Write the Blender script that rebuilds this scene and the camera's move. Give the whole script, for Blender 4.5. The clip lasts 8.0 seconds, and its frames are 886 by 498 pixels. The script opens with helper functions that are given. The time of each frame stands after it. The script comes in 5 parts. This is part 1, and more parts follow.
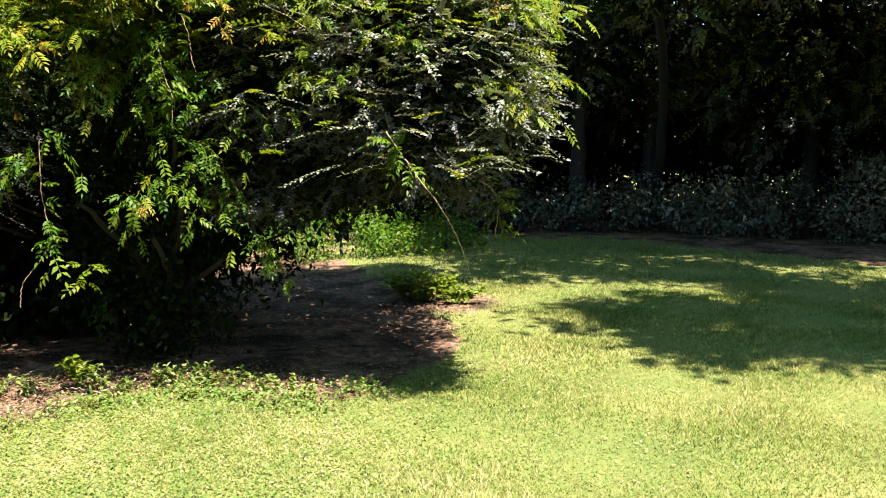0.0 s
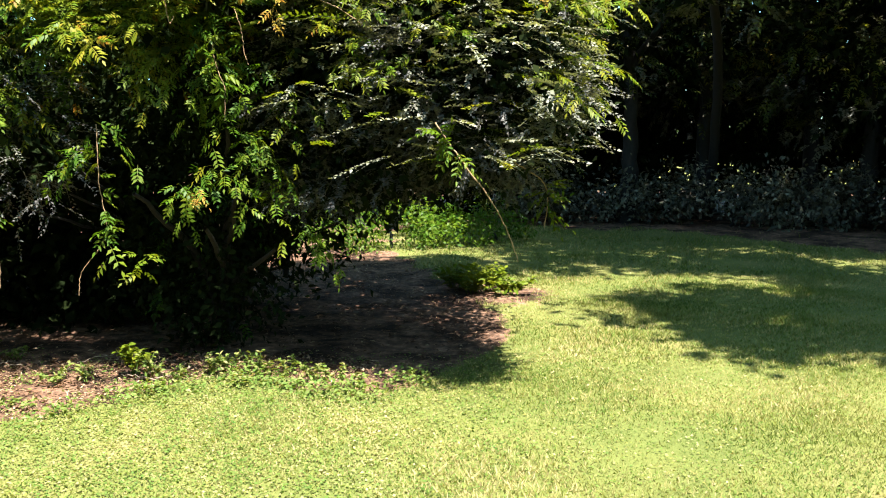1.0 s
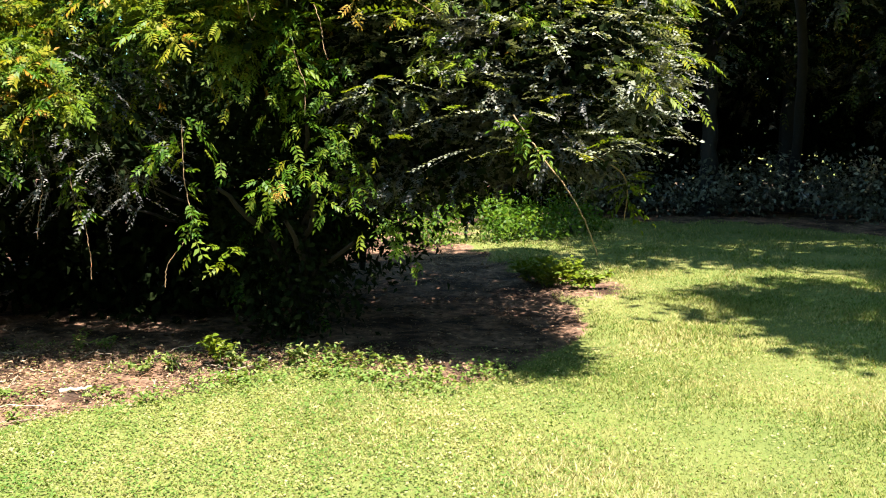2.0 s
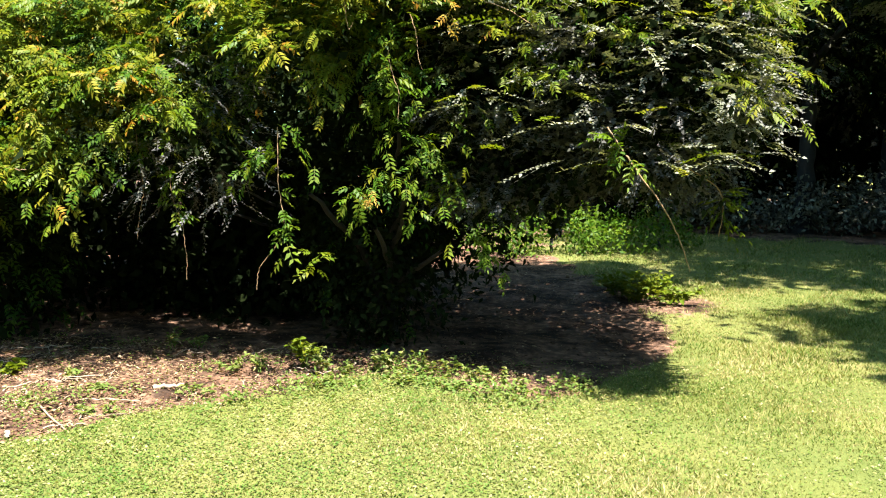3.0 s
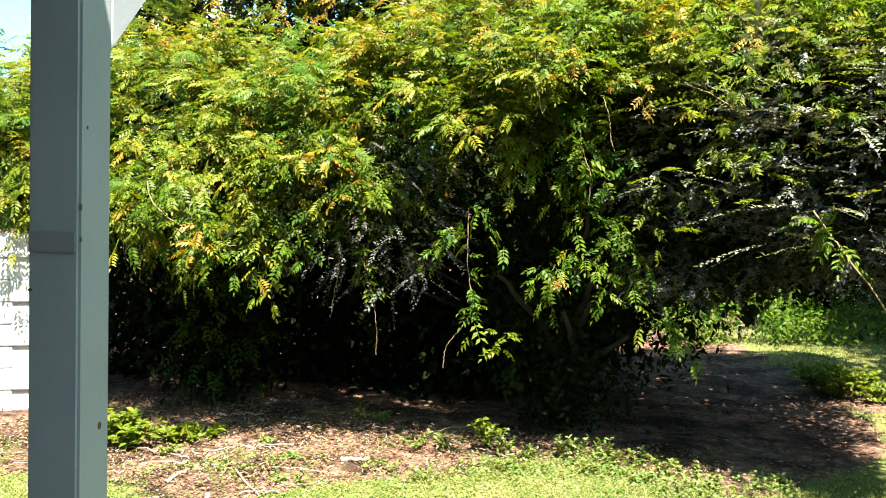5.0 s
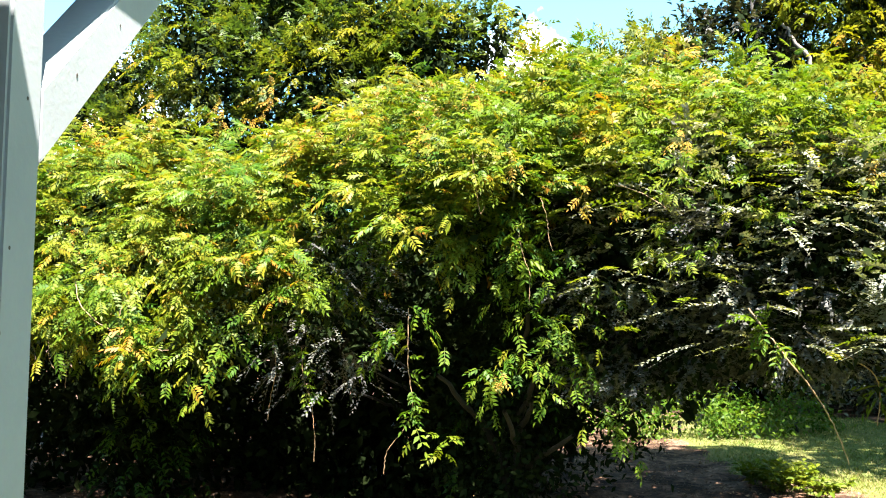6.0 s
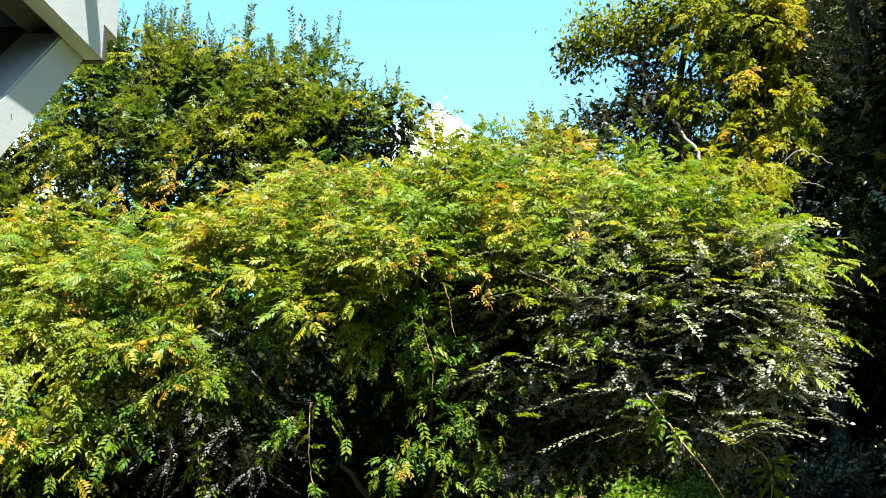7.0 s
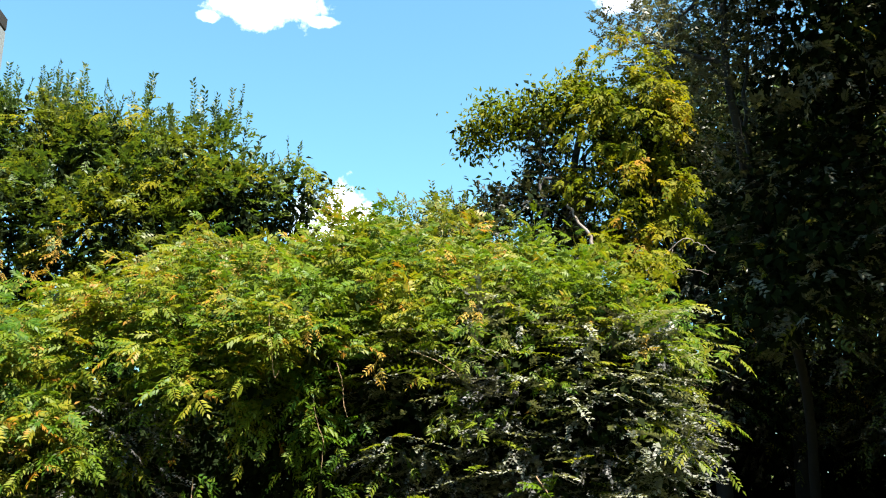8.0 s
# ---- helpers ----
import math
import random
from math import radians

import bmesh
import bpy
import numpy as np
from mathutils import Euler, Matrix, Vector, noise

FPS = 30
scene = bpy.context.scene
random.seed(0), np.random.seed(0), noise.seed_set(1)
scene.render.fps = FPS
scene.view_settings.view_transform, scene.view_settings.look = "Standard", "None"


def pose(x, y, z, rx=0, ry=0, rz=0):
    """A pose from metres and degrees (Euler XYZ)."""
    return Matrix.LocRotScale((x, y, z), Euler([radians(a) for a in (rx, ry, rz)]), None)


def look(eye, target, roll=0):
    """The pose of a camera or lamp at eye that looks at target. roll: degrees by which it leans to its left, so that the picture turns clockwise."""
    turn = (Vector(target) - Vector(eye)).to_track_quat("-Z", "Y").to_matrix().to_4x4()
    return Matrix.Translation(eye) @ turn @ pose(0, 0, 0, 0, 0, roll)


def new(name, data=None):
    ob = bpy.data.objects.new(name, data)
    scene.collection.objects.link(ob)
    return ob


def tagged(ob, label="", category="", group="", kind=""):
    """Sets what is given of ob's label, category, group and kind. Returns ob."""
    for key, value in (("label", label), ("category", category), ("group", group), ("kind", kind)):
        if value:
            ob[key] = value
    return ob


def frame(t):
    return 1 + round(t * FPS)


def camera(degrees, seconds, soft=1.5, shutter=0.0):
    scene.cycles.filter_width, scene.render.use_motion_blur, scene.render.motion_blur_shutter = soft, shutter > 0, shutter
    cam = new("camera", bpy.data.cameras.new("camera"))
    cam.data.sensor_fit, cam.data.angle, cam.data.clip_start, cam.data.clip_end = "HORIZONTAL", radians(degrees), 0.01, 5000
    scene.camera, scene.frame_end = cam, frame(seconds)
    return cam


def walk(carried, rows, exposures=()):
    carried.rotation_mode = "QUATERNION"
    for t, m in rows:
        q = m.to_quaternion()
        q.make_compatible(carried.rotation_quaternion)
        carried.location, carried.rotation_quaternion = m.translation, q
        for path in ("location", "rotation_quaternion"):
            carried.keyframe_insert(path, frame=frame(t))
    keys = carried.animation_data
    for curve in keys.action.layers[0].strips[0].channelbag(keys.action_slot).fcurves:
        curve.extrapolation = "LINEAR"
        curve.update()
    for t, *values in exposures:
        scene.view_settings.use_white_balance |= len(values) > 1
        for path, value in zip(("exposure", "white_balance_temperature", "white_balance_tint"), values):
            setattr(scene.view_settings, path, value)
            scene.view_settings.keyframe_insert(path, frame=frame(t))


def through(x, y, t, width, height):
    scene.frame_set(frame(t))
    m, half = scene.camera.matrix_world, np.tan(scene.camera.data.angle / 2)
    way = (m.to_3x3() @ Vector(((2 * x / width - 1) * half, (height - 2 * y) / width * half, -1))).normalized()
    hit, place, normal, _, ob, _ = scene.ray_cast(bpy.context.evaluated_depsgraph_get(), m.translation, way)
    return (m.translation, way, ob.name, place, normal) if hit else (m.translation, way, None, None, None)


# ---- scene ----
cam = camera(52.8, 8.0, soft=1.1)
PATH = [
    (0, (-0.2881, 0.2155, 1.7747), (-0.2124, 2.2003, 1.5556), -0.00),
    (0.5, (-0.2836, 0.2140, 1.7710), (-0.2611, 2.1991, 1.5431), -0.04),
    (1, (-0.2805, 0.2162, 1.7711), (-0.3169, 2.1998, 1.5334), -0.18),
    (2.5, (-0.3418, 0.2356, 1.7710), (-0.6284, 2.1965, 1.5162), -0.45),
    (3, (-0.3624, 0.2414, 1.7757), (-0.7425, 2.1895, 1.5448), 0.38),
    (3.5, (-0.3879, 0.2170, 1.7520), (-0.8940, 2.1379, 1.5354), 0.75),
    (4, (-0.4204, 0.2170, 1.7588), (-1.0480, 2.1023, 1.5460), 0.53),
    (4.5, (-0.4563, 0.2203, 1.7613), (-1.2055, 2.0677, 1.6156), 0.68),
    (4.7, (-0.4603, 0.2207, 1.7660), (-1.2208, 2.0660, 1.6530), 0.88),
    (5.8, (-0.5066, 0.2747, 1.8049), (-1.1696, 2.1578, 1.9253), 0.61),
    (6, (-0.5066, 0.2763, 1.8131), (-1.1311, 2.1695, 1.9729), 0.34),
    (6.5, (-0.4822, 0.2726, 1.8270), (-1.0208, 2.1826, 2.0754), 0.13),
    (7, (-0.4831, 0.2624, 1.8302), (-0.8998, 2.1878, 2.1753), -0.18),
    (7.5, (-0.4574, 0.2603, 1.8358), (-0.7474, 2.1935, 2.2584), -0.06),
    (8, (-0.4512, 0.2644, 1.8471), (-0.6416, 2.1885, 2.3584), -0.07),
]
EXPOSURES = [(0, 2.66), (4.0, 2.64), (4.7, 2.75), (5.8, 3.22), (6.5, 3.0), (7.0, 2.76), (7.5, 2.32), (8.0, 2.33)]
SKY_STRENGTH = 0.056
SUN_STRENGTH = 5.0
CLOUD_WHITE = (16.0, 16.0, 16.3, 1.0)
# clouds: direction, flatness, size
CLOUDS = [((-0.271, 0.829, 0.498), 2.2, 0.07), ((-0.328, 0.816, 0.476), 2.0, 0.014), ((-0.215, 0.85, 0.482), 3.0, 0.02), ((0.105, 0.863, 0.5), 1.6, 0.035), ((-0.209, 0.936, 0.28), 1.2, 0.065),
          ((-0.63, 0.75, 0.2), 1.5, 0.13), ((0.7, -0.5, 0.45), 2.0, 0.3), ((-0.8, -0.4, 0.4), 2.0, 0.3)]
walk(cam, [(t, look(eye, target, roll)) for t, eye, target, roll in PATH], EXPOSURES)

# ---- world and sun ----
SUN = Vector((0.262, -0.335, 0.905)).normalized()
world = bpy.data.worlds.new("world")
scene.world = world
world.use_nodes = True
wt = world.node_tree
wt.nodes.clear()
w_out = wt.nodes.new("ShaderNodeOutputWorld")
w_bg = wt.nodes.new("ShaderNodeBackground")
w_sky = wt.nodes.new("ShaderNodeTexSky")
w_sky.sky_type = "NISHITA"
w_sky.sun_disc = False
w_sky.sun_elevation = math.asin(SUN.z)
w_sky.sun_rotation = math.atan2(SUN.x, SUN.y)
w_sky.air_density, w_sky.dust_density, w_sky.ozone_density = 1.0, 1.3, 0.6
w_bg.inputs["Strength"].default_value = SKY_STRENGTH
# a few fair-weather clouds: soft-edged puffs broken up by noise
w_co = wt.nodes.new("ShaderNodeTexCoord")
w_noise = wt.nodes.new("ShaderNodeTexNoise")
w_noise.inputs["Scale"].default_value, w_noise.inputs["Detail"].default_value, w_noise.inputs["Roughness"].default_value = 38.0, 7.0, 0.62
w_mix = wt.nodes.new("ShaderNodeMix")
w_mix.data_type = "RGBA"
w_mix.inputs["B"].default_value = CLOUD_WHITE
wt.links.new(w_co.outputs["Generated"], w_noise.inputs["Vector"])


def w_math(op, a, b):
    n = wt.nodes.new("ShaderNodeMath")
    n.operation = op
    for k, v in enumerate((a, b)):
        if isinstance(v, (int, float)):
            n.inputs[k].default_value = v
        else:
            wt.links.new(v, n.inputs[k])
    return n.outputs[0]


cover = None
for way, flat, size in CLOUDS:
    off = wt.nodes.new("ShaderNodeVectorMath")
    off.operation = "SUBTRACT"
    off.inputs[1].default_value = way
    wt.links.new(w_co.outputs["Generated"], off.inputs[0])
    squash = wt.nodes.new("ShaderNodeVectorMath")
    squash.operation = "MULTIPLY"
    squash.inputs[1].default_value = (1 / size, 1 / size, flat / size)
    wt.links.new(off.outputs["Vector"], squash.inputs[0])
    span = wt.nodes.new("ShaderNodeVectorMath")
    span.operation = "LENGTH"
    wt.links.new(squash.outputs["Vector"], span.inputs[0])
    near = w_math("SUBTRACT", 1.0, span.outputs["Value"])
    cover = near if cover is None else w_math("MAXIMUM", cover, near)
ragged = w_math("ADD", cover, w_math("MULTIPLY", w_math("SUBTRACT", w_noise.outputs["Fac"], 0.5), 1.6))
w_ramp = wt.nodes.new("ShaderNodeValToRGB")
w_ramp.color_ramp.elements[0].position, w_ramp.color_ramp.elements[0].color = 0.1, (0, 0, 0, 1)
w_ramp.color_ramp.elements[1].position, w_ramp.color_ramp.elements[1].color = 0.95, (1, 1, 1, 1)
wt.links.new(ragged, w_ramp.inputs["Fac"])
wt.links.new(w_ramp.outputs["Color"], w_mix.inputs["Factor"])
w_tint = wt.nodes.new("ShaderNodeMix")
w_tint.data_type, w_tint.blend_type = "RGBA", "MULTIPLY"
w_tint.inputs["Factor"].default_value = 1.0
w_tint.inputs["B"].default_value = (0.78, 1.24, 1.2, 1.0)
wt.links.new(w_sky.outputs["Color"], w_tint.inputs["A"])
wt.links.new(w_tint.outputs["Result"], w_mix.inputs["A"])
wt.links.new(w_mix.outputs["Result"], w_bg.inputs["Color"])
wt.links.new(w_bg.outputs["Background"], w_out.inputs["Surface"])

sun_data = bpy.data.lights.new("sun", "SUN")
sun_data.energy, sun_data.angle, sun_data.color = SUN_STRENGTH, radians(0.55), (1.0, 0.93, 0.81)
sun = new("sun", sun_data)
sun.matrix_world = look(SUN * 60, (0, 0, 0))


# ---- materials ----
def material(name):
    m = bpy.data.materials.new(name)
    m.use_nodes = True
    return m, m.node_tree, m.node_tree.nodes["Principled BSDF"]


def ramp_node(nt, stops):
    n = nt.nodes.new("ShaderNodeValToRGB")
    e = n.color_ramp.elements
    while len(e) < len(stops):
        e.new(0.5)
    for k, (p, c) in enumerate(stops):
        e[k].position, e[k].color = p, (*c, 1)
    return n


def noise_node(nt, scale, detail=4.0, rough=0.55, where="Object"):
    co = nt.nodes.new("ShaderNodeTexCoord")
    n = nt.nodes.new("ShaderNodeTexNoise")
    n.inputs["Scale"].default_value, n.inputs["Detail"].default_value, n.inputs["Roughness"].default_value = scale, detail, rough
    nt.links.new(co.outputs[where], n.inputs["Vector"])
    return n


def mix_node(nt, fac, a, b, blend="MIX"):
    n = nt.nodes.new("ShaderNodeMix")
    n.data_type, n.blend_type = "RGBA", blend
    for socket, value in (("Factor", fac), ("A", a), ("B", b)):
        if isinstance(value, (int, float)):
            n.inputs[socket].default_value = value
        elif isinstance(value, tuple):
            n.inputs[socket].default_value = (*value, 1)
        else:
            nt.links.new(value, n.inputs[socket])
    return n.outputs["Result"]


def bump_node(nt, height, bsdf, strength=0.3, distance=0.01):
    b = nt.nodes.new("ShaderNodeBump")
    b.inputs["Strength"].default_value, b.inputs["Distance"].default_value = strength, distance
    nt.links.new(height, b.inputs["Height"])
    nt.links.new(b.outputs["Normal"], bsdf.inputs["Normal"])


def leaf_material(name, stops, patch, through=0.35, rough=0.42, gloss=0.45, spread=0.3, patch_size=1.6):
    """Leaves: each spray its own tone with a little change from leaf to leaf, drifting over the plant towards a second tint, letting light through."""
    m, nt, bsdf = material(name)
    geo = nt.nodes.new("ShaderNodeNewGeometry")
    attr = nt.nodes.new("ShaderNodeAttribute")
    attr.attribute_name = "tone"
    mixed = nt.nodes.new("ShaderNodeMath")
    mixed.operation = "MULTIPLY_ADD"
    mixed.inputs[1].default_value = spread
    nt.links.new(geo.outputs["Random Per Island"], mixed.inputs[0])
    nt.links.new(attr.outputs["Fac"], mixed.inputs[2])
    shade = ramp_node(nt, stops)
    nt.links.new(mixed.outputs[0], shade.inputs["Fac"])
    drift = noise_node(nt, patch_size, 3.0)
    part_of = ramp_node(nt, [(0.5, (0, 0, 0)), (0.72, (1, 1, 1))])
    nt.links.new(drift.outputs["Fac"], part_of.inputs["Fac"])
    tint = mix_node(nt, part_of.outputs["Color"], shade.outputs["Color"], patch)
    fine = noise_node(nt, 60.0, 2.0)
    tint = mix_node(nt, 0.3, tint, mix_node(nt, fine.outputs["Fac"], (0.01, 0.015, 0.005), tint))
    nt.links.new(tint, bsdf.inputs["Base Color"])
    bsdf.inputs["Roughness"].default_value = rough
    bsdf.inputs["Specular IOR Level"].default_value = gloss
    trans = nt.nodes.new("ShaderNodeBsdfTranslucent")
    warm = mix_node(nt, 1.0, tint, (1.4, 1.4, 0.5), "MULTIPLY")
    nt.links.new(warm, trans.inputs["Color"])
    both = nt.nodes.new("ShaderNodeMixShader")
    both.inputs["Fac"].default_value = through
    nt.links.new(bsdf.outputs["BSDF"], both.inputs[1])
    nt.links.new(trans.outputs["BSDF"], both.inputs[2])
    nt.links.new(both.outputs["Shader"], nt.nodes["Material Output"].inputs["Surface"])
    return m


VINE = leaf_material("vine_leaf", [(0.0, (0.015, 0.054, 0.006)), (0.3, (0.047, 0.106, 0.007)), (0.65, (0.126, 0.154, 0.012)), (0.98, (0.225, 0.188, 0.015)), (1.2, (0.29, 0.14, 0.018))], (0.095, 0.155, 0.012), through=0.36, rough=0.48, gloss=0.14)
# upper tones stand for lit leaf tips, lilac greys for sky sheen
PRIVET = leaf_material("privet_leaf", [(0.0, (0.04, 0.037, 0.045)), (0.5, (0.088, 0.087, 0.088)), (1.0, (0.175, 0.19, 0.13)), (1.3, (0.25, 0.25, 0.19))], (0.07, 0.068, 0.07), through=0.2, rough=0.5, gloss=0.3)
# near-black copy of the leaves: shade inside foliage put into the colour
DARK = leaf_material("painted_shade_leaf", [(0.0, (0.006, 0.011, 0.004)), (0.6, (0.011, 0.017, 0.006)), (1.0, (0.019, 0.027, 0.009))], (0.008, 0.014, 0.005), through=0.12, rough=0.8, gloss=0.02, spread=1.0)
# darkened grey leaf colour that carries the wood's shade
SHADED = leaf_material("wood_shade_leaf", [(0.0, (0.013, 0.013, 0.013)), (0.5, (0.048, 0.048, 0.04)), (1.0, (0.145, 0.145, 0.105))], (0.026, 0.027, 0.018), through=0.18, rough=0.45, gloss=0.22, spread=0.5, patch_size=0.9)
TREE = leaf_material("tree_leaf", [(0.0, (0.022, 0.048, 0.014)), (0.4, (0.058, 0.095, 0.017)), (0.75, (0.125, 0.135, 0.017)), (1.0, (0.22, 0.165, 0.018)), (1.2, (0.27, 0.16, 0.025))], (0.11, 0.12, 0.015), through=0.34, rough=0.5, gloss=0.3, patch_size=0.9)
YELLOW = leaf_material("yellowing_leaf", [(0.0, (0.042, 0.08, 0.005)), (0.5, (0.125, 0.14, 0.006)), (1.0, (0.23, 0.185, 0.009)), (1.3, (0.26, 0.14, 0.02))], (0.15, 0.145, 0.007), through=0.42, rough=0.6, gloss=0.06)
ORANGE = leaf_material("dry_leaf", [(0.0, (0.17, 0.075, 0.014)), (0.55, (0.27, 0.155, 0.022)), (1.0, (0.3, 0.23, 0.045))], (0.27, 0.12, 0.02), through=0.3, rough=0.6, gloss=0.1, spread=1.0)
WEED = leaf_material("weed_leaf", [(0.0, (0.045, 0.11, 0.016)), (0.5, (0.11, 0.175, 0.036)), (0.85, (0.2, 0.205, 0.07)), (1.1, (0.3, 0.27, 0.13))], (0.12, 0.175, 0.042), through=0.35, rough=0.6, gloss=0.15, spread=0.55)
BLADE = leaf_material("grass_blade", [(0.0, (0.036, 0.085, 0.009)), (0.35, (0.09, 0.14, 0.021)), (0.7, (0.185, 0.185, 0.05)), (1.0, (0.36, 0.3, 0.155))], (0.14, 0.16, 0.037), through=0.25, rough=0.65, gloss=0.12, spread=0.8, patch_size=0.6)


def bark_material(name, light, dark):
    m, nt, bsdf = material(name)
    n = noise_node(nt, 14.0, 6.0, 0.65)
    r = ramp_node(nt, [(0.3, dark), (0.7, light)])
    nt.links.new(n.outputs["Fac"], r.inputs["Fac"])
    nt.links.new(r.outputs["Color"], bsdf.inputs["Base Color"])
    bsdf.inputs["Roughness"].default_value = 0.85
    bump_node(nt, n.outputs["Fac"], bsdf, 0.6, 0.02)
    return m


BARK = bark_material("bark", (0.016, 0.014, 0.013), (0.007, 0.006, 0.006))
STEM = bark_material("tendril", (0.3, 0.2, 0.11), (0.16, 0.1, 0.055))
LIMB = bark_material("bare_limb", (0.2, 0.17, 0.15), (0.09, 0.07, 0.06))
STICK = bark_material("dry_stick", (0.34, 0.27, 0.2), (0.16, 0.11, 0.08))


def ground_material():
    m, nt, bsdf = material("lawn_and_soil")
    attr = nt.nodes.new("ShaderNodeAttribute")
    attr.attribute_name = "soil"
    patch = noise_node(nt, 0.7, 4.0)
    fine = noise_node(nt, 30.0, 6.0, 0.7)
    grain = noise_node(nt, 9.0, 5.0, 0.6)
    turf = ramp_node(nt, [(0.35, (0.046, 0.074, 0.014)), (0.55, (0.1, 0.112, 0.028)), (0.7, (0.2, 0.155, 0.068))])
    nt.links.new(patch.outputs["Fac"], turf.inputs["Fac"])
    turf_c = mix_node(nt, 0.5, turf.outputs["Color"], mix_node(nt, fine.outputs["Fac"], (0.008, 0.016, 0.003), (0.21, 0.22, 0.07)))
    mud = ramp_node(nt, [(0.38, (0.024, 0.015, 0.012)), (0.5, (0.115, 0.062, 0.042)), (0.62, (0.28, 0.16, 0.105))])
    nt.links.new(grain.outputs["Fac"], mud.inputs["Fac"])
    mud_c = mix_node(nt, 0.45, mud.outputs["Color"], mix_node(nt, fine.outputs["Fac"], (0.02, 0.014, 0.012), (0.26, 0.16, 0.11)))
    damp = noise_node(nt, 1.7, 5.0, 0.65)
    wet = ramp_node(nt, [(0.42, (0.22, 0.2, 0.2)), (0.56, (1, 1, 1))])
    nt.links.new(damp.outputs["Fac"], wet.inputs["Fac"])
    mud_c = mix_node(nt, 1.0, mud_c, wet.outputs["Color"], "MULTIPLY")
    edge = nt.nodes.new("ShaderNodeMath")
    edge.operation = "ADD"
    nt.links.new(attr.outputs["Fac"], edge.inputs[0])
    wob = nt.nodes.new("ShaderNodeMath")
    wob.operation = "MULTIPLY_ADD"
    wob.inputs[1].default_value, wob.inputs[2].default_value = 0.9, -0.45
    nt.links.new(grain.outputs["Fac"], wob.inputs[0])
    nt.links.new(wob.outputs[0], edge.inputs[1])
    cut = ramp_node(nt, [(0.42, (0, 0, 0)), (0.58, (1, 1, 1))])
    nt.links.new(edge.outputs[0], cut.inputs["Fac"])
    nt.links.new(mix_node(nt, cut.outputs["Color"], turf_c, mud_c), bsdf.inputs["Base Color"])
    bsdf.inputs["Roughness"].default_value = 0.95
    bsdf.inputs["Specular IOR Level"].default_value = 0.15
    bump_node(nt, fine.outputs["Fac"], bsdf, 0.7, 0.03)
    return m


def paint_material(name, base, worn, rough=0.55, scale=3.0):
    m, nt, bsdf = material(name)
    big = noise_node(nt, scale, 5.0, 0.6)
    fine = noise_node(nt, 90.0, 3.0)
    r = ramp_node(nt, [(0.35, worn), (0.6, base)])
    nt.links.new(big.outputs["Fac"], r.inputs["Fac"])
    nt.links.new(mix_node(nt, 0.12, r.outputs["Color"], fine.outputs["Color"], "MULTIPLY"), bsdf.inputs["Base Color"])
    bsdf.inputs["Roughness"].default_value = rough
    bump_node(nt, fine.outputs["Fac"], bsdf, 0.15, 0.003)
    return m


GROUND = ground_material()
GREY_PAINT = paint_material("grey_paint", (0.32, 0.345, 0.375), (0.28, 0.305, 0.335))
WHITE_PAINT = paint_material("white_paint", (0.5, 0.5, 0.5), (0.34, 0.34, 0.34), 0.7, 6.0)
# near-black: the unlit look under the roof is put into this colour
ROOF_DARK = paint_material("shade_black_boards", (0.026, 0.024, 0.024), (0.015, 0.014, 0.014), 0.8)
# darker grey for the shadow band on the post
SHADOW_GREY = paint_material("shadow_band_grey", (0.25, 0.25, 0.265), (0.2, 0.2, 0.21))
NAIL, _, nail_bsdf = material("nail_hole")
nail_bsdf.inputs["Base Color"].default_value, nail_bsdf.inputs["Roughness"].default_value = (0.05, 0.04, 0.035, 1), 0.7
SIDING = paint_material("unseen_wall_paint", (0.28, 0.27, 0.25), (0.22, 0.21, 0.2))


# ---- mesh helpers ----
def unit(a):
    return a / np.maximum(np.linalg.norm(a, axis=-1, keepdims=True), 1e-9)


def mesh_from(name, verts, faces, mat):
    """A mesh from arrays: verts (n, 3), faces (m, 3 or 4)."""
    me = bpy.data.meshes.new(name)
    verts, faces = np.asarray(verts, np.float32), np.asarray(faces, np.int32)
    k = faces.shape[1]
    me.vertices.add(len(verts))
    me.vertices.foreach_set("co", verts.ravel())
    me.loops.add(faces.size)
    me.loops.foreach_set("vertex_index", faces.ravel())
    me.polygons.add(len(faces))
    me.polygons.foreach_set("loop_start", np.arange(0, faces.size, k, dtype=np.int32))
    me.update(calc_edges=True)
    me.materials.append(mat)
    return me


def part_mesh(name, me, parent=None, label=""):
    ob = new(name, me)
    if parent is not None:
        ob.parent = parent
        if parent.type == "EMPTY":
            ob.matrix_parent_inverse = Matrix.Translation(parent.location).inverted()
    if label:
        tagged(ob, label)
    return ob


def part(name, bm, mat, parent=None, label=""):
    me = bpy.data.meshes.new(name)
    bm.to_mesh(me)
    bm.free()
    me.materials.append(mat)
    return part_mesh(name, me, parent, label)


def thing(name, place, label, category, group="", kind=""):
    ob = new(name)
    ob.empty_display_size = 0.2
    ob.location = place
    return tagged(ob, label, category, group, kind)


